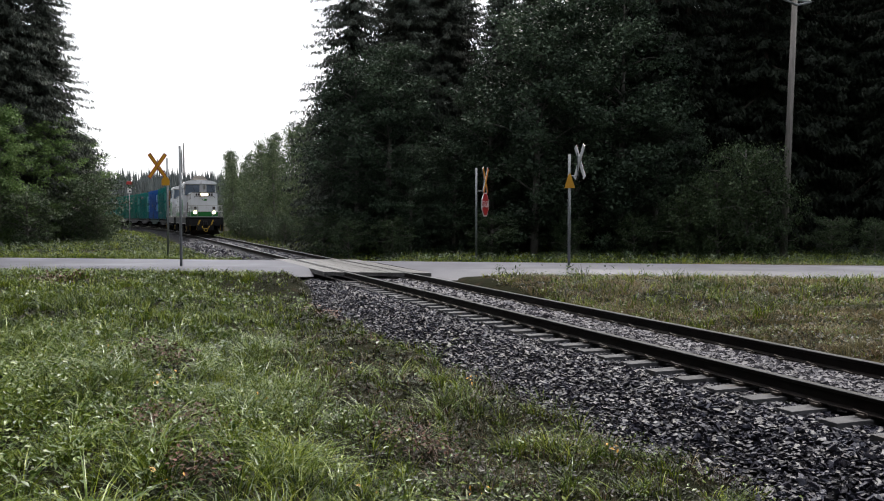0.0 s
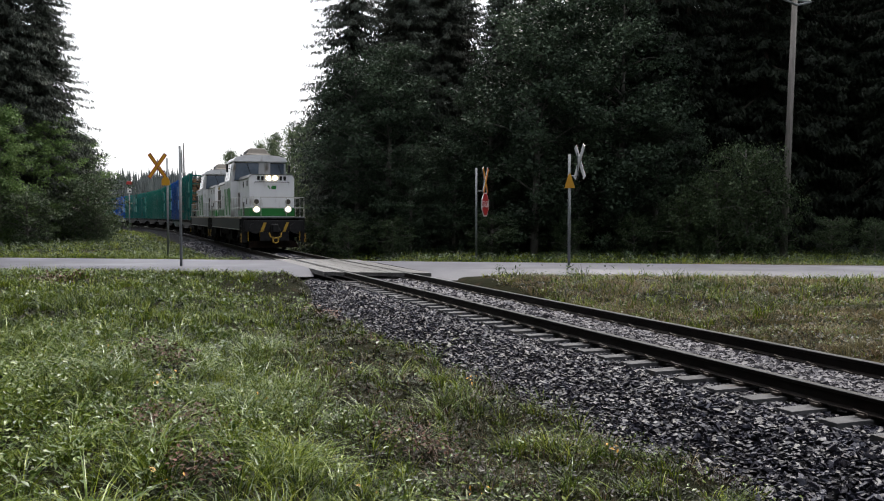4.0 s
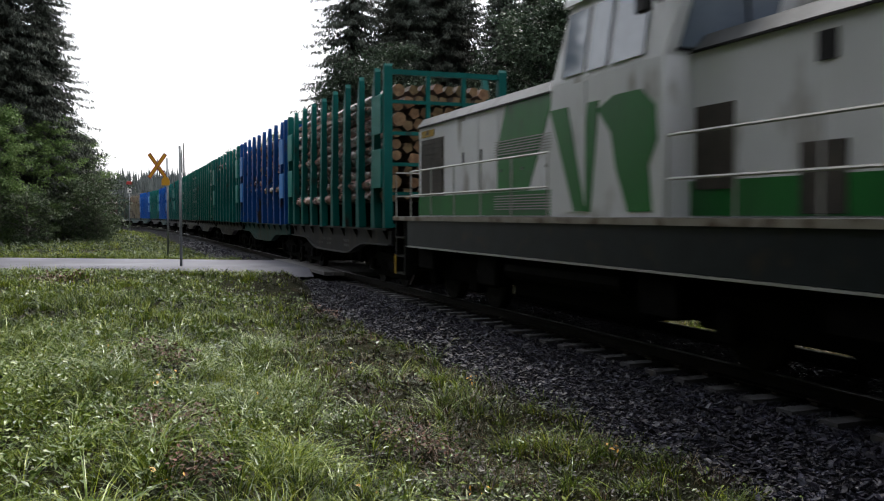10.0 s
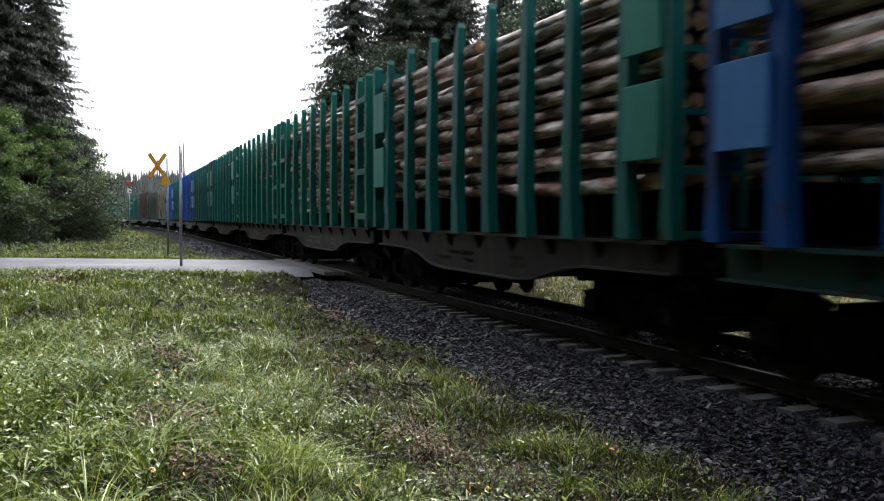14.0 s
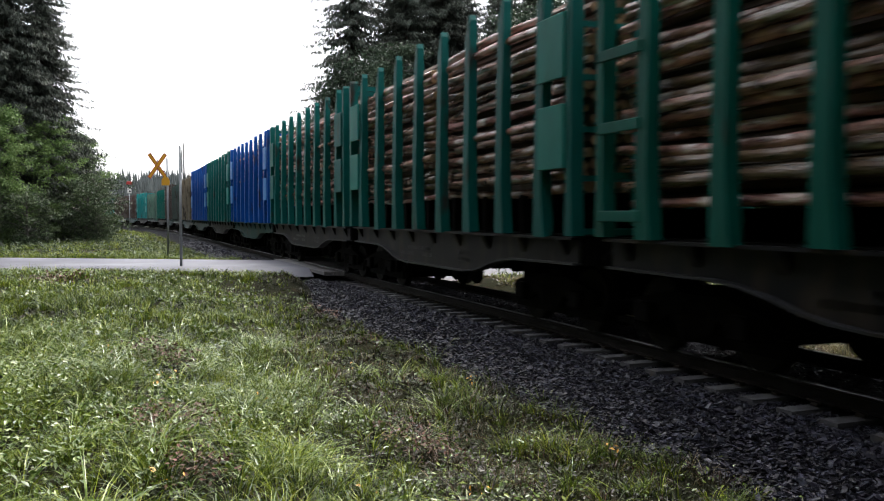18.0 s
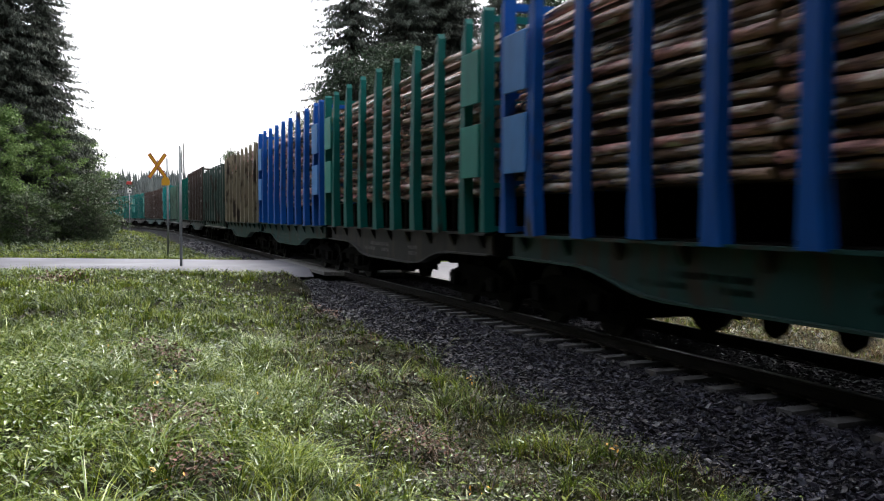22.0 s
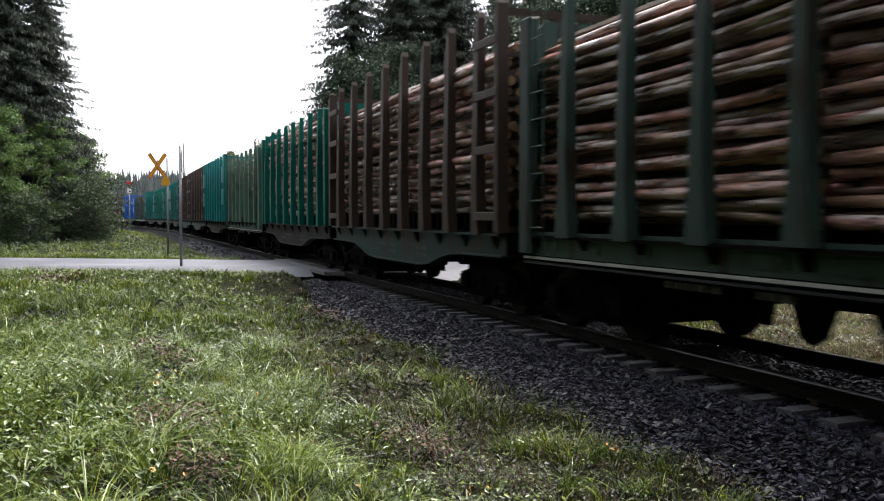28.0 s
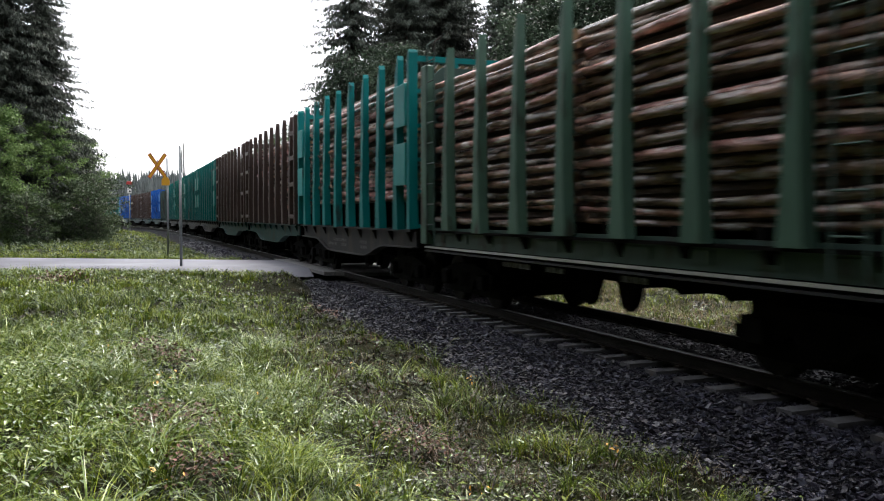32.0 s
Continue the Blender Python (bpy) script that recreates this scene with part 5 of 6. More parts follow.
# along the line beyond the crossing, far side
for i in range(14):
    y = 68 + i * 3.6
    tree("b%d" % (i % 3), 6.2 + rt.uniform(-0.5, 2.2) + float(track_x(y)), y, rt.uniform(8.6, 11.4), rt.uniform(0, 360), rt.uniform(0.75, 1.0))
for i in range(12):
    y = 66 + i * 5
    tree("db"[i % 2] + "%d" % (i % 2), 11.5 + rt.uniform(-1.0, 3.0) + float(track_x(y)), y, rt.uniform(8, 11), rt.uniform(0, 360))
for i in range(9):
    y = 64 + i * 3
    tree("u%d" % (i % 3), 4.9 + rt.uniform(-0.3, 0.6), y, rt.uniform(1.3, 2.6), rt.uniform(0, 360))
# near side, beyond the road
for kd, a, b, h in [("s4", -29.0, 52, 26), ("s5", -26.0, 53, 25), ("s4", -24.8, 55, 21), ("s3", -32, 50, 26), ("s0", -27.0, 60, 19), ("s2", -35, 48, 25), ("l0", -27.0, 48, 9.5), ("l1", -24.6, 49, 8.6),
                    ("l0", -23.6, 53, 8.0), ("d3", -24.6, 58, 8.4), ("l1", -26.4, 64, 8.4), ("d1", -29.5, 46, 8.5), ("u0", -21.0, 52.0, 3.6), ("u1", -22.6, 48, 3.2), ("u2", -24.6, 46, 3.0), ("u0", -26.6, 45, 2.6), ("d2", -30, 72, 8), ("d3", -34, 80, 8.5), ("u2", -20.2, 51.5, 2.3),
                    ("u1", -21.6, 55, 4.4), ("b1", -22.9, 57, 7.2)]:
    x, y = plot(a, b)
    tree(kd, x, y, h, rt.uniform(0, 360))
for i in range(12):
    b = 66 + i * 8
    x, y = plot(-0.40 * b - rt.uniform(0.5, 4.0), b)
    tree("ds"[i % 2] + "%d" % (i % 3), x, y, rt.uniform(6, 9), rt.uniform(0, 360))


def conifers(name, label, seed, spots, mat, tiers=6, m=8):
    """Woods that stay far off or unseen: tiers of ragged boughs, joined."""
    rnd = np.random.RandomState(seed)
    vs, fs, n = [], [], 0
    for x, y, z0, h, w in spots:
        for k in range(tiers):
            q6 = k * 6 / tiers
            zt, zb = z0 + h * (1 - q6 * 0.14), z0 + h * (1 - q6 * 0.15 - 1.3 / tiers - 0.05)
            r = w * (q6 + 1.2) / 6
            a0 = rnd.uniform(0, 6)
            ring = [(x + r * (0.65 + 0.4 * (q % 2)) * rnd.uniform(0.85, 1.2) * math.cos(a0 + q * math.tau / m), y + r * (0.65 + 0.4 * (q % 2)) * rnd.uniform(0.85, 1.2) * math.sin(a0 + q * math.tau / m), zb + rnd.uniform(-0.06, 0.04) * h) for q in range(m)]
            vs += [(x, y, zt)] + ring
            fs += [(n, n + 1 + q, n + 1 + (q + 1) % m) for q in range(m)]
            n += m + 1
    tagged(new(name, np_mesh(name, np.array(vs), np.array(fs), M[mat])), label, "forest", kind="stuff")


rf = random.Random(5)
ridge = []
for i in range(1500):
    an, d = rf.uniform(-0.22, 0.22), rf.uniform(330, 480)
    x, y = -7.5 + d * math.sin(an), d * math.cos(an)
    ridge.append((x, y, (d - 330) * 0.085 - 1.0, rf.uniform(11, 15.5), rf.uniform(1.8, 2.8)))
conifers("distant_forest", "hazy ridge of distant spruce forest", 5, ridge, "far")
# the wood goes on behind its edge; added unseen trees close the clearing
deep = []
for i in range(130):
    a, b = rf.uniform(-2, 40), rf.uniform(58, 80)
    x, y = plot(a, b)
    deep.append((x, y, -0.4, rf.uniform(17, 24) if a > 9 else rf.uniform(8, 11), rf.uniform(3.0, 4.2)))
for i in range(50):
    b = rf.uniform(56, 84)
    a = -0.44 * b - rf.uniform(2, 20)
    x, y = plot(a, b)
    deep.append((x, y, -0.4, rf.uniform(15, 19), rf.uniform(2.6, 3.6)))
# unseen trees round the verge, added to keep low sky light off the train
for i in range(260):
    deep.append((rf.uniform(-31, -14.5), rf.uniform(-50, 14), -0.3, rf.uniform(23, 29), rf.uniform(3.2, 4.4)))
for i in range(110):
    deep.append((rf.uniform(-17, -13), rf.uniform(-12, 22), -0.3, rf.uniform(17, 23), rf.uniform(3.0, 4.0)))
for i in range(130):
    deep.append((rf.uniform(22, 38), rf.uniform(-60, 12), -0.3, rf.uniform(17, 23), rf.uniform(3.0, 4.2)))
for i in range(150):
    x = rf.uniform(-62, -18)
    deep.append((x, rf.uniform(14, road_mid(x) - 8.5), -0.3, rf.uniform(22, 28), rf.uniform(3.2, 4.2)))
for i in range(90):
    deep.append((rf.uniform(-15.5, -4.5), rf.uniform(-46, -10), -0.3, rf.uniform(20, 26), rf.uniform(3.2, 4.2)))
for i in range(90):
    deep.append((rf.uniform(8, 22), rf.uniform(-60, -8), -0.3, rf.uniform(18, 24), rf.uniform(3.0, 4.2)))
conifers("deep_forest", "dark spruce forest behind the wood's edge, and unseen trees that block sky light", 6, deep, "needle", 9, 14)


# ---- grass, herbs and ballast stones ----
def blades(rnd, base, az, length, width, bend, levels):
    """Curved tapering blades as triangle strips; levels of width below the tip."""
    n = len(base)
    o = np.stack([np.cos(az), np.sin(az), np.zeros(n)], 1)
    side = np.stack([-np.sin(az), np.cos(az), np.zeros(n)], 1)
    tw = rnd.uniform(-1.2, 1.2, (n, 1))
    side = side * np.cos(tw) + o * np.sin(tw)
    rows = []
    for k in range(levels + 1):
        q = k / levels
        p = base + o * (length * bend * q**2)[:, None] + np.array([0, 0, 1.0]) * (length * (q - 0.42 * bend * q**2.4))[:, None]
        if k < levels:
            w = (width * (1 - 0.55 * q))[:, None]
            rows += [p - side * w, p + side * w]
        else:
            rows.append(p)
    m = 2 * levels + 1
    v = np.stack(rows, 1).reshape(-1, 3)
    tri = []
    for k in range(levels - 1):
        a = 2 * k
        tri += [(a, a + 1, a + 3), (a, a + 3, a + 2)]
    tri.append((2 * levels - 2, 2 * levels - 1, 2 * levels))
    f = (np.arange(n)[:, None, None] * m + np.array(tri)[None]).reshape(-1, 3)
    return v, f


def allowed(x, y):
    """Off the road, and off the ballast with a ragged edge."""
    lat = x - track_x(y)
    rag = 0.22 * np.sin(y * 1.9) + 0.16 * np.sin(y * 4.7 + 1.0) + 0.10 * np.sin(y * 11.0)
    rd = np.abs(y - road_mid(x)) * 0.86
    near = 0.8 * (1 - np.clip((rd - 3.6) / 4.0, 0, 1))
    return ((lat < -2.45 + rag * 0.8 + near + 0.34 * np.clip((10 - y) / 3.5, 0, 1)) | (lat > 2.78 + 0.7 * rag)) & (rd > np.where(y < road_mid(x), near_edge(x), ROAD_HALF) + 0.10 + 0.15 * np.sin(x * 2.3) + 0.1 * np.sin(x * 6.1))


def mottle(x, y, seed, f0, f1, n=9):
    """Smooth patches of mixed size, about 0 to 1."""
    r = np.random.RandomState(seed)
    out = 0.0
    for k in range(n):
        f, a, p = r.uniform(f0, f1), r.uniform(0, math.tau), r.uniform(0, math.tau)
        out = out + np.sin(f * (x * math.cos(a) + y * math.sin(a)) + p + 0.8 * np.sin(0.7 * f * y + k))
    return np.clip(0.5 + 0.42 * out / math.sqrt(n), 0, 1)


def sward(name, label, mat, seed, area, clumps, per, length, width, levels, spread=0.07, want=None, bend=(0.35, 1.0)):
    rnd = np.random.RandomState(seed)
    x0, x1, y0, y1 = area
    n = int((x1 - x0) * (y1 - y0) * clumps)
    cx, cy = rnd.uniform(x0, x1, n), rnd.uniform(y0, y1, n)
    ok = allowed(cx, cy) & (rnd.uniform(0, 1, n) < (want(cx, cy) if want else 1.0))
    cx, cy = cx[ok], cy[ok]
    n = len(cx)
    size = rnd.uniform(0.55, 1.25, n) * (0.55 + 0.8 * mottle(cx, cy, 77, 2.0, 7.0))
    lean = rnd.uniform(0, math.tau, n)
    i = np.repeat(np.arange(n), per)
    az = np.where(rnd.uniform(0, 1, len(i)) < 0.6, rnd.uniform(0, math.tau, len(i)), lean[i] + rnd.normal(0, 0.5, len(i)))
    r = spread * np.sqrt(rnd.uniform(0, 1, len(i)))
    bx, by = cx[i] + r * np.cos(az), cy[i] + r * np.sin(az)
    base = np.stack([bx, by, ground_z(bx, by) - 0.02], 1)
    ln = length * size[i] * rnd.uniform(0.55, 1.2, len(i))
    v, f = blades(rnd, base, az, ln, width * rnd.uniform(0.6, 1.3, len(i)), rnd.uniform(bend[0], bend[1], len(i)), levels)
    return tagged(new(name, np_mesh(name, v, f, M[mat])), label, "grass", kind="stuff")


def leaves(name, label, mat, seed, area, count, size, height, want=None):
    """Broad wet herb leaves held at a slant over the ground."""
    rnd = np.random.RandomState(seed)
    x0, x1, y0, y1 = area
    n = int((x1 - x0) * (y1 - y0) * count)
    c = n // 7 + 1
    px, py = rnd.uniform(x0, x1, c), rnd.uniform(y0, y1, c)
    i = rnd.randint(0, c, n)
    x, y = px[i] + rnd.normal(0, 0.07, n), py[i] + rnd.normal(0, 0.07, n)
    ok = allowed(x, y) & (rnd.uniform(0, 1, n) < (want(x, y) if want else 1.0))
    x, y = x[ok], y[ok]
    n = len(x)
    z = ground_z(x, y) + height * rnd.uniform(0.15, 1.0, n)
    az, tilt = rnd.uniform(0, math.tau, n), rnd.normal(-0.1, 0.45, n)
    d = np.stack([np.cos(az) * np.cos(tilt), np.sin(az) * np.cos(tilt), np.sin(tilt)], 1)
    roll = rnd.normal(0, 0.4, n)
    s = np.stack([-np.sin(az) * np.cos(roll), np.cos(az) * np.cos(roll), np.sin(roll)], 1)
    sz = (size * rnd.uniform(0.5, 1.4, n))[:, None]
    p = np.stack([x, y, z], 1)
    drop = np.array([0, 0, -1.0]) * sz * 0.18
    v = np.stack([p, p + d * sz * 0.45 + s * sz * 0.26, p + d * sz + drop, p + d * sz * 0.45 - s * sz * 0.26], 1).reshape(-1, 3)
    return tagged(new(name, np_mesh(name, v, np.arange(4 * n).reshape(n, 4), M[mat])), label, "plants", kind="stuff")


near_track = lambda x, y: np.clip((x + 6.9 - 0.13 * (y - 5)) / 1.6, 0.0, 1.0) * np.clip(2.4 * mottle(x, y, 79, 3.0, 9.0) - 0.4, 0.06, 1)
off_track = lambda x, y: np.clip(1.0 - (x + 6.7 - 0.13 * (y - 5)) / 1.4, 0.06, 1.0) * np.where(y < 12.5, np.clip(np.abs(x + 6.98 + 0.13 * np.sin(1.7 * y)) / 0.3 - 0.1, 0.1, 1), 1) * np.clip(2.6 * mottle(x, y, 78, 2.5, 9.0) - 0.4, 0.12, 1)
herb_patch = lambda x, y: np.clip(2.6 * mottle(x, y, 80, 1.5, 5.0) - 0.7, 0.03, 1.0) * np.clip(0.9 - (x + 6.4) / 2.6, 0.12, 1.0)
sward("verge_grass", "lush wet green grass in the near verge", "grass", 1, (-11, -2.3, 3.0, 10.5), 96, 17, 0.29, 0.0033, 3, want=off_track, bend=(0.4, 1.15))
sward("verge_grass", "wet green grass in the verge beside the track", "grass", 2, (-13.5, -2.3, 10.5, 19), 56, 13, 0.29, 0.0056, 2, want=off_track)
sward("verge_grass", "green grass towards the road", "grass", 3, (-24, -2.3, 19, 42), 24, 10, 0.27, 0.008, 2, spread=0.12, want=off_track)
sward("dry_grass", "brownish dry grass along the ballast edge", "sedge", 4, (-6.5, -1.95, 3.0, 12), 62, 9, 0.2, 0.004, 2, want=near_track)
sward("dry_grass", "brownish dry grass along the ballast edge", "sedge", 5, (-8, -2.2, 12, 30), 28, 8, 0.2, 0.0065, 2, want=near_track)
leaves("herb_leaves", "dull wet herbs beside the ballast", "herb", 19, (-6.0, -2.5, 4.0, 14), 70, 0.034, 0.16, near_track)
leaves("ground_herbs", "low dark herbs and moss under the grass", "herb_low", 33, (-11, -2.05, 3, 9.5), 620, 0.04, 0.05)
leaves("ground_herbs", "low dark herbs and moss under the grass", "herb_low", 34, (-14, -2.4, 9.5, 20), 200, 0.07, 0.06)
leaves("ground_herbs", "low brown litter and herbs under the mown grass", "sedge", 35, (2.4, 16, 4, 26), 150, 0.07, 0.05)
fringe = lambda x, y: np.clip(1.6 - (np.abs(y - road_mid(x)) * 0.86 - near_edge(x)) / 0.9, 0, 1)
sward("roadside_grass", "ragged brownish grass along the road edge", "sedge", 36, (-9, -1.4, 24, 33), 55, 9, 0.2, 0.009, 2, spread=0.1, want=fringe)
sward("roadside_grass", "ragged green grass along the road edge", "grass", 37, (-9, -1.4, 24, 33), 14, 9, 0.2, 0.009, 2, spread=0.1, want=fringe)
tuft_row = lambda x, y: np.clip(1.2 - np.abs(x + 3.55 - 0.4 * np.clip((10 - y) / 3.5, 0, 1)) / 1.1, 0, 1) * np.clip(3.2 * mottle(x, y, 82, 3, 8) - 1.3, 0, 1)
sward("verge_tufts", "fresh green grass tufts along the ballast edge", "grass", 38, (-5.2, -2.0, 3.5, 11), 48, 17, 0.25, 0.0042, 3, spread=0.08, want=tuft_row)
sward("verge_tufts", "fresh green grass tufts along the ballast edge", "grass", 39, (-4.4, -2.4, 11, 24), 18, 10, 0.2, 0.007, 2, spread=0.1, want=tuft_row)
sward("dry_stalks", "pale straw stalks lying in the verge grass", "dry", 48, (-6.4, -2.5, 3.5, 18), 4, 7, 0.26, 0.0028, 3, spread=0.12, bend=(0.7, 1.4), want=near_track)
sward("dry_stalks", "rust-brown dry stalks among the verge grass", "rust_herb", 40, (-5.6, -2.5, 3.5, 16), 9, 9, 0.24, 0.0035, 2, spread=0.1)
bramble = lambda x, y: np.clip(1.5 - np.hypot((x + 8.5) / 1.3, (y - 7.6) / 2.2), 0, 1)
leaves("bramble_leaves", "broad wet bramble leaves in the verge", "herb", 31, (-11, -6.8, 4, 11), 560, 0.046, 0.3, bramble)
edge_band = lambda x, y: np.clip(1.2 - np.abs(x - 3.5) / 1.2, 0, 1) * np.clip(2 * mottle(x, y, 81, 1.5, 5) - 0.4, 0.05, 1)
sward("withered_grass", "rust-brown withered grass beside the ballast", "rust_herb", 32, (2.4, 5.2, 4, 24), 46, 8, 0.14, 0.006, 2, spread=0.1, want=edge_band)
sward("verge_grass", "grass of the verge running on behind", "grass", 50, (-15, -2.4, -14, 3), 11, 7, 0.3, 0.013, 2, spread=0.14)
sward("dry_grass", "mown grass running on beyond the track", "dry", 51, (2.4, 17, -14, 4), 8, 7, 0.2, 0.014, 2, spread=0.16)
sward("dry_grass", "yellowish mown grass beyond the track", "dry", 6, (2.3, 18, 4, 27), 60, 10, 0.17, 0.0055, 2, spread=0.14)
sward("verge_grass", "short green grass beyond the track", "grass", 7, (2.6, 19, 3, 27), 7, 7, 0.15, 0.008, 2, spread=0.12)
sward("verge_grass", "grass at the wood's edge beyond the road", "grass", 8, (2.5, 34, 14, 56), 7, 8, 0.34, 0.010, 2, spread=0.2)
sward("verge_grass", "grass between road and wood", "grass", 9, (-28, -2.4, 36, 70), 9, 8, 0.32, 0.010, 2, spread=0.2)
sward("verge_grass", "grass beside the line beyond the crossing", "grass", 17, (2.4, 24, 60, 110), 2, 7, 0.32, 0.02, 2, spread=0.3)
sward("verge_grass", "grass beside the line beyond the crossing", "grass", 18, (-24, -2.4, 70, 120), 2, 7, 0.32, 0.02, 2, spread=0.3)
sward("tall_grass", "tufts of long arching wet grass", "grass_wet", 10, (-11, -2.6, 2.6, 13), 15.0, 24, 0.42, 0.0042, 4, spread=0.07, want=off_track, bend=(0.8, 1.6))
leaves("leaf_litter", "wet grey withered leaves on the verge soil", "litter", 52, (-5.6, -2.1, 3.5, 11), 130, 0.045, 0.07)
leaves("herb_leaves", "broad wet herb leaves in the verge", "herb", 11, (-11.5, -2.6, 2.2, 10.5), 640, 0.042, 0.24, herb_patch)
leaves("herb_leaves", "broad wet herb leaves in the verge", "herb", 12, (-16, -2.6, 10.5, 20), 130, 0.085, 0.16, herb_patch)
leaves("herb_leaves", "low herbs along the road edge", "herb", 13, (-26, -2.6, 20, 42), 70, 0.075, 0.16)
leaves("herb_leaves", "low herbs beyond the track", "herb", 14, (2.5, 22, 4, 30), 44, 0.055, 0.12)
leaves("herb_leaves", "low herbs at the wood's edge", "willow", 15, (2.5, 34, 22, 60), 24, 0.10, 0.4)
leaves("herb_leaves", "low herbs at the wood's edge", "willow", 16, (-30, -3, 40, 72), 24, 0.10, 0.4)
patch = lambda cx, cy, r: (lambda x, y: np.clip(1.3 - np.hypot(x - cx, y - cy) / r, 0, 1))
for i, (px, py, pr) in enumerate(((-7.02, 7.0, 0.42), (-7.0, 5.7, 0.26), (-6.98, 10.1, 0.4), (-4.75, 7.7, 0.4), (-2.75, 19.5, 0.7), (-8.7, 24.0, 1.1))):
    leaves("withered_herbs", "patch of withered rust-brown herbs", "rust_herb", 20 + i, (px - 0.9, px + 0.9, py - 0.9, py + 0.9), 1500 if py < 12 else 260, 0.02 + 0.0028 * py, 0.22, patch(px, py, pr))
leaves("fallen_leaves", "scattered yellow and orange fallen leaves", "yellow", 30, (-10, -2.6, 3, 14), 1.4, 0.045, 0.2)


def crushed(rnd, x, y, z, size):
    """Angular flat stones, eight jittered corners each."""
    n = len(x)
    c = np.array([(a, b, d) for a in (-1, 1) for b in (-1, 1) for d in (-1, 1)], float)
    s = size[:, None] * rnd.uniform(0.55, 1.25, (n, 3)) * np.array([0.66, 0.46, 0.25])
    p = c[None] * s[:, None] * rnd.uniform(0.45, 1.15, (n, 8, 3))
    a, t, r = rnd.uniform(0, math.tau, n), rnd.normal(0, 0.28, n), rnd.normal(0, 0.28, n)
    ca, sa, ct, st, cr, sr = np.cos(a), np.sin(a), np.cos(t), np.sin(t), np.cos(r), np.sin(r)
    px, py, pz = p[..., 0], p[..., 1], p[..., 2]
    py, pz = py * ct[:, None] - pz * st[:, None], py * st[:, None] + pz * ct[:, None]
    px, pz = px * cr[:, None] + pz * sr[:, None], -px * sr[:, None] + pz * cr[:, None]
    px, py = px * ca[:, None] - py * sa[:, None], px * sa[:, None] + py * ca[:, None]
    v = np.stack([px + x[:, None], py + y[:, None], pz + z[:, None]], -1).reshape(-1, 3)
    q = np.array([(0, 1, 3, 2), (4, 6, 7, 5), (0, 4, 5, 1), (2, 3, 7, 6), (1, 5, 7, 3)])
    return v, (np.arange(n)[:, None, None] * 8 + q[None]).reshape(-1, 4)


def bed_z(x):
    return np.interp(np.abs(x), BED_X, BED_Z)


def stones(name, label, mat, seed, area, count, size, bump=0.012):
    rnd = np.random.RandomState(seed)
    x0, x1, y0, y1 = area
    n = int(abs(x1 - x0) * (y1 - y0) * count)
    x, y = rnd.uniform(x0, x1, n), rnd.uniform(y0, y1, n)
    off = np.minimum(np.abs(x - 0.797), np.abs(x + 0.797))
    ph = np.abs((y + 8.0) / 0.57 - np.round((y + 8.0) / 0.57)) * 0.57
    rd = np.abs(y - road_mid(x)) * 0.86
    ok = (off > 0.085) & (rd > np.where((y < road_mid(x)) & (x < -1.44), near_edge(x), ROAD_HALF) + 0.35) & ~((ph < 0.125) & (np.abs(x) > 0.9) & (np.abs(x) < 1.31))
    x, y = x[ok], y[ok]
    v, f = crushed(rnd, x + track_x(y), y, bed_z(x) - FALL * np.clip(y - BEAR_Y, 0, 150) + rnd.uniform(-0.005, bump, len(x)), size * rnd.uniform(0.6, 1.3, len(x)))
    ob = new(name, np_mesh(name, v, f, M[mat]))
    ob.parent = bed
    return tagged(ob, label, kind="stuff")


stones("shoulder_stones", "dark angular crushed stones", "stone", 41, (-2.85, -0.88, 3.0, 13), 1000, 0.047, 0.026)
stones("shoulder_stones", "dark angular crushed stones", "stone", 42, (-2.85, -0.88, 13, 34), 420, 0.058, 0.03)
stones("track_stones", "pale grey crushed stones between the rails", "stone_pale", 43, (-0.71, 0.71, 2.5, 14), 520, 0.064)
stones("track_stones", "pale grey crushed stones between the rails", "stone_pale", 44, (-0.71, 0.71, 14, 34), 220, 0.09)
stones("shoulder_stones", "dark angular crushed stones", "stone", 45, (0.88, 2.85, 2.5, 26), 240, 0.08, 0.03)
stones("shoulder_stones", "dark angular crushed stones", "stone", 46, (-2.85, 2.85, 34, 75), 60, 0.13, 0.03)


def single_stones():
    rnd = np.random.RandomState(47)
    meshes = []
    for k in range(8):
        v, f = crushed(rnd, np.zeros(1), np.zeros(1), np.zeros(1), np.array([0.068]))
        meshes.append(np_mesh("stone", v, f, M["stone_one"]))
    for k in range(280):
        x, y = rnd.uniform(-2.7, -1.4), rnd.uniform(3.4, 8.0)
        part("stone", meshes[k % 8], bed, m=pose(x, y, float(bed_z(x)) + 0.03, rnd.uniform(-25, 25), rnd.uniform(-25, 25), rnd.uniform(0, 360)))


single_stones()


# ---- motions ----
TIMETABLE = [(0, 77.2), (1, 68.9), (2, 60.4), (3, 51.5), (5.5, 29.0), (6, 24.4), (7.5, 10.57), (8.5, 1.38), (9.5, -7.82), (10.5, -16.96), (12, -30.6), (14, -48.62), (16.5, -70.89), (19, -92.89), (22, -118.92), (25.5, -148.8), (29, -178.2), (32, -203.04)]


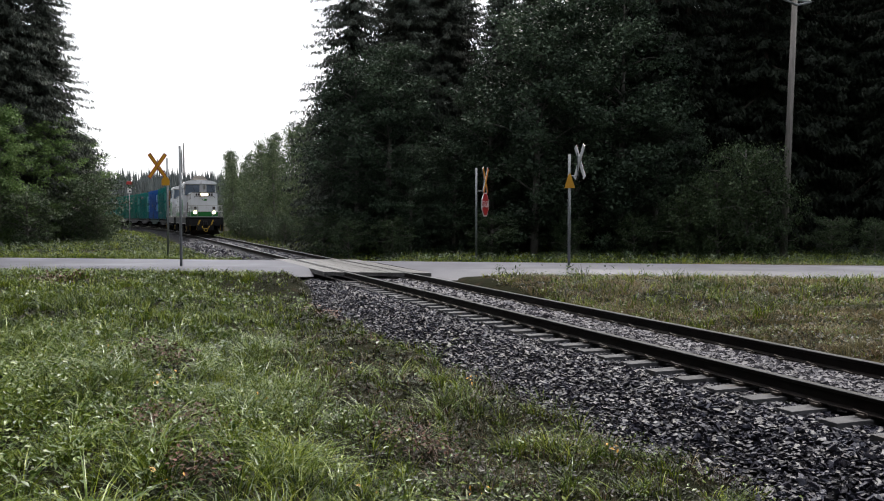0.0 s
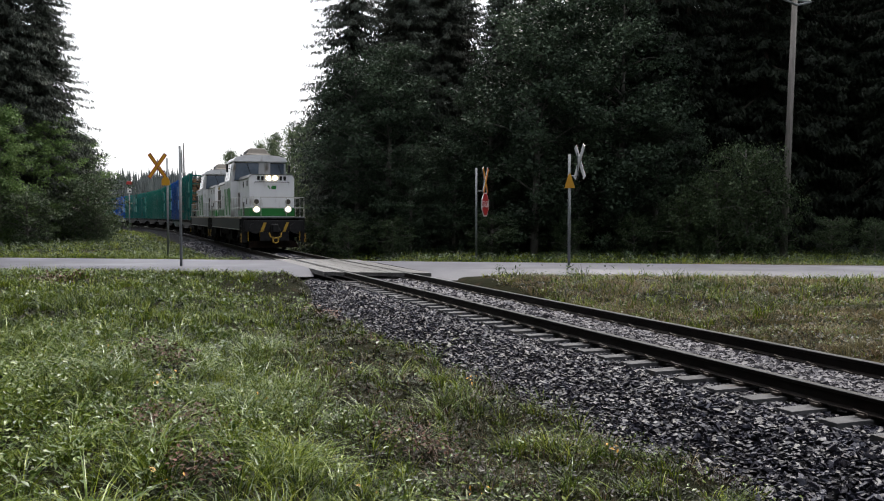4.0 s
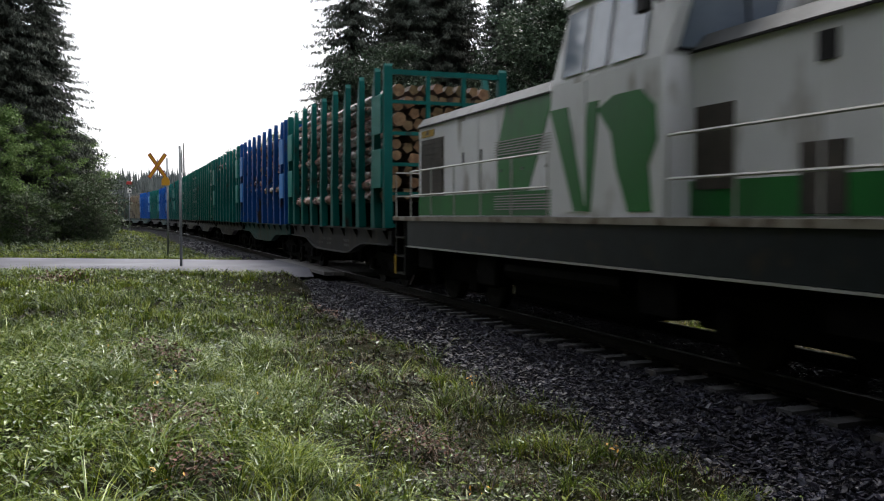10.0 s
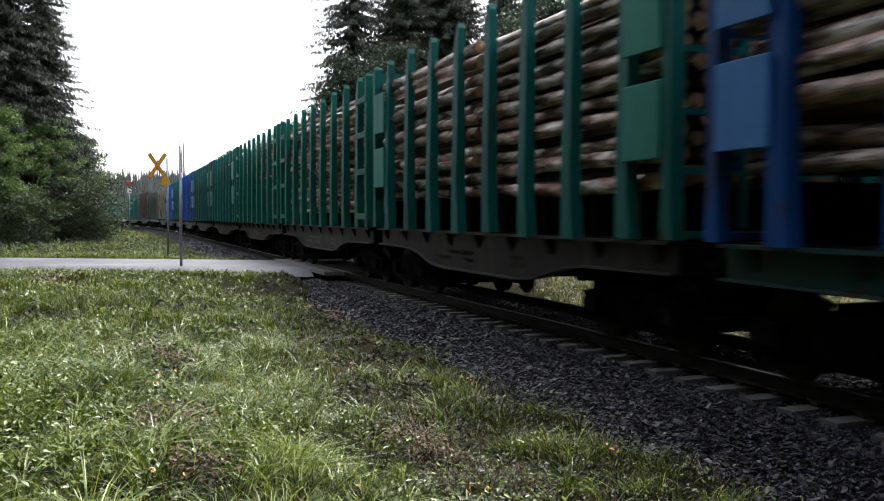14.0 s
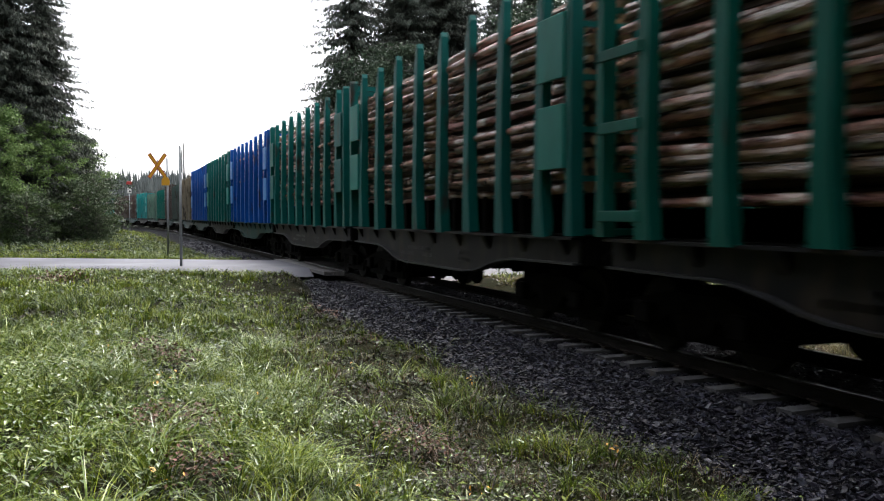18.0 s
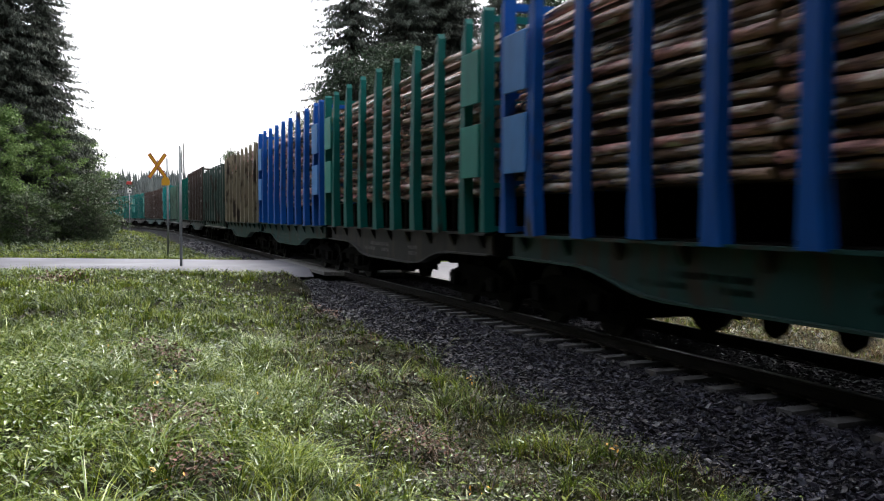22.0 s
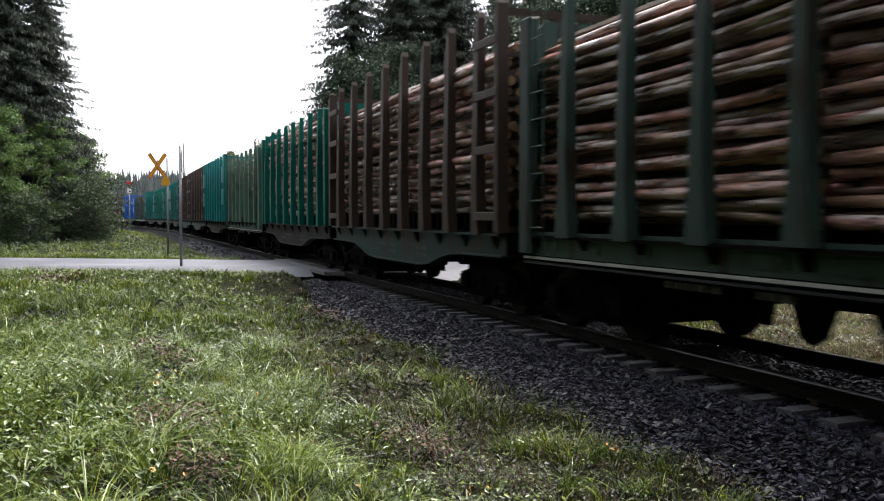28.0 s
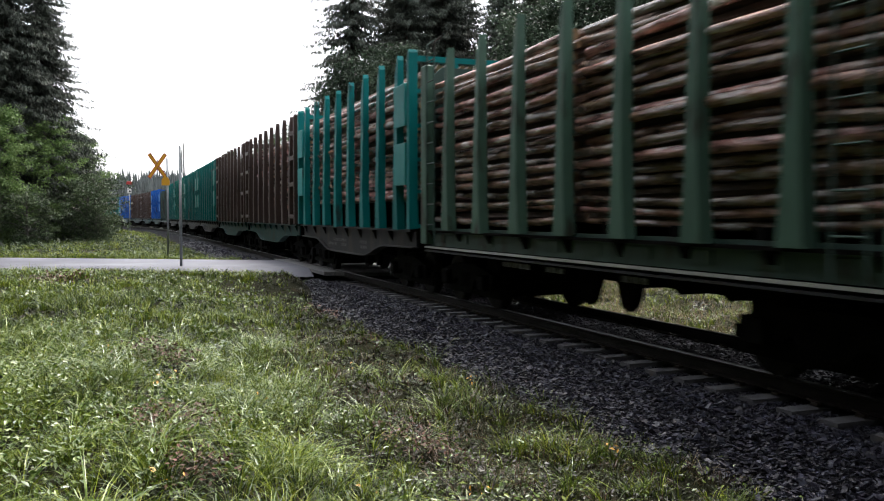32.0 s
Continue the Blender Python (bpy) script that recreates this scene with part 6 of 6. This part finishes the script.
def front_at(t):
    """Where the train's front stands along the track at t seconds."""
    ts, fs = [k[0] for k in TIMETABLE], [k[1] for k in TIMETABLE]
    sl = [(fs[i + 1] - fs[i]) / (ts[i + 1] - ts[i]) for i in range(len(ts) - 1)]
    tg = [sl[0]] + [(sl[i] + sl[i + 1]) / 2 for i in range(len(sl) - 1)] + [sl[-1]]
    i = max(j for j in range(len(ts) - 1) if ts[j] <= t) if t > 0 else 0
    d = ts[i + 1] - ts[i]
    u = (t - ts[i]) / d
    return (2 * u**3 - 3 * u**2 + 1) * fs[i] + (u**3 - 2 * u**2 + u) * d * tg[i] + (3 * u**2 - 2 * u**3) * fs[i + 1] + (u**3 - u**2) * d * tg[i + 1]


# thin diesel smoke: soft puffs of fine flecks that leave the first locomotive's exhaust
def puff(seed):
    rnd = np.random.RandomState(seed)
    n = 13000
    c = rnd.normal(size=(n, 3)) * np.array([0.42, 0.5, 0.40])
    c = c[np.linalg.norm(c, axis=1) < 1.05]
    a, b = rnd.normal(size=(len(c), 3)) * 0.0065, rnd.normal(size=(len(c), 3)) * 0.0065
    v = np.stack([c, c + a, c + b], 1).reshape(-1, 3)
    ob = new("exhaust_puff", np_mesh("exhaust_puff", v, np.arange(len(v)).reshape(-1, 3), M["smoke"]))
    return tagged(ob, "thin blue-grey puff of diesel exhaust smoke", "smoke", group="exhaust puffs")


PUFFS = [(puff(60 + i), 5.55 + 0.22 * i) for i in range(7)]


def drift():
    """Each puff rides under the cab roof, leaves through the exhaust and rises."""
    for i, (ob, t0) in enumerate(PUFFS):
        rows = [(t, pose(0, front_at(t) + 6.6, 2.9)) for t in [0.5 * k for k in range(int(t0 / 0.5))] + [t0 - 0.3]]
        y0 = front_at(t0) + 6.7
        for k in range(1, 12):
            dt = 0.3 * k
            rows.append((t0 + dt, pose(0.25 * dt + 0.2 * math.sin(i * 2.1), y0 - 1.1 * (1 - math.exp(-2 * dt)), 5.35 + 1.5 * dt, 0, 0, 20 * dt)))
        rows += [(12.0, pose(1.0, y0 - 1.1, 18.0)), (32.0, pose(3.0, y0 - 1.1, 40.0))]
        walk(ob, rows)


def motions():
    drift()
    for ob, L, back in TRAIN:
        rows = []
        for k in range(33):
            s = front_at(k) + back
            a, b = track_at(s + 2.2).translation, track_at(s + L - 2.2).translation
            mid = (a + b) / 2
            rows.append((float(k), pose(mid.x, mid.y, mid.z, 0, 0, math.degrees(math.atan2(-(b - a).x, (b - a).y)))))
        walk(ob, rows)
        # wheels roll with the train
        for wheel in ob.children_recursive:
            if wheel.name.startswith("wheelset"):
                base = wheel.matrix_basis.copy()
                r = base.translation.z
                spin = []
                for k in range(0, 961, 2):
                    t = k / 30
                    spin.append((t, base @ Matrix.Rotation(math.fmod((front_at(0) - front_at(t)) / r, math.tau), 4, "X")))
                walk(wheel, spin)


motions()
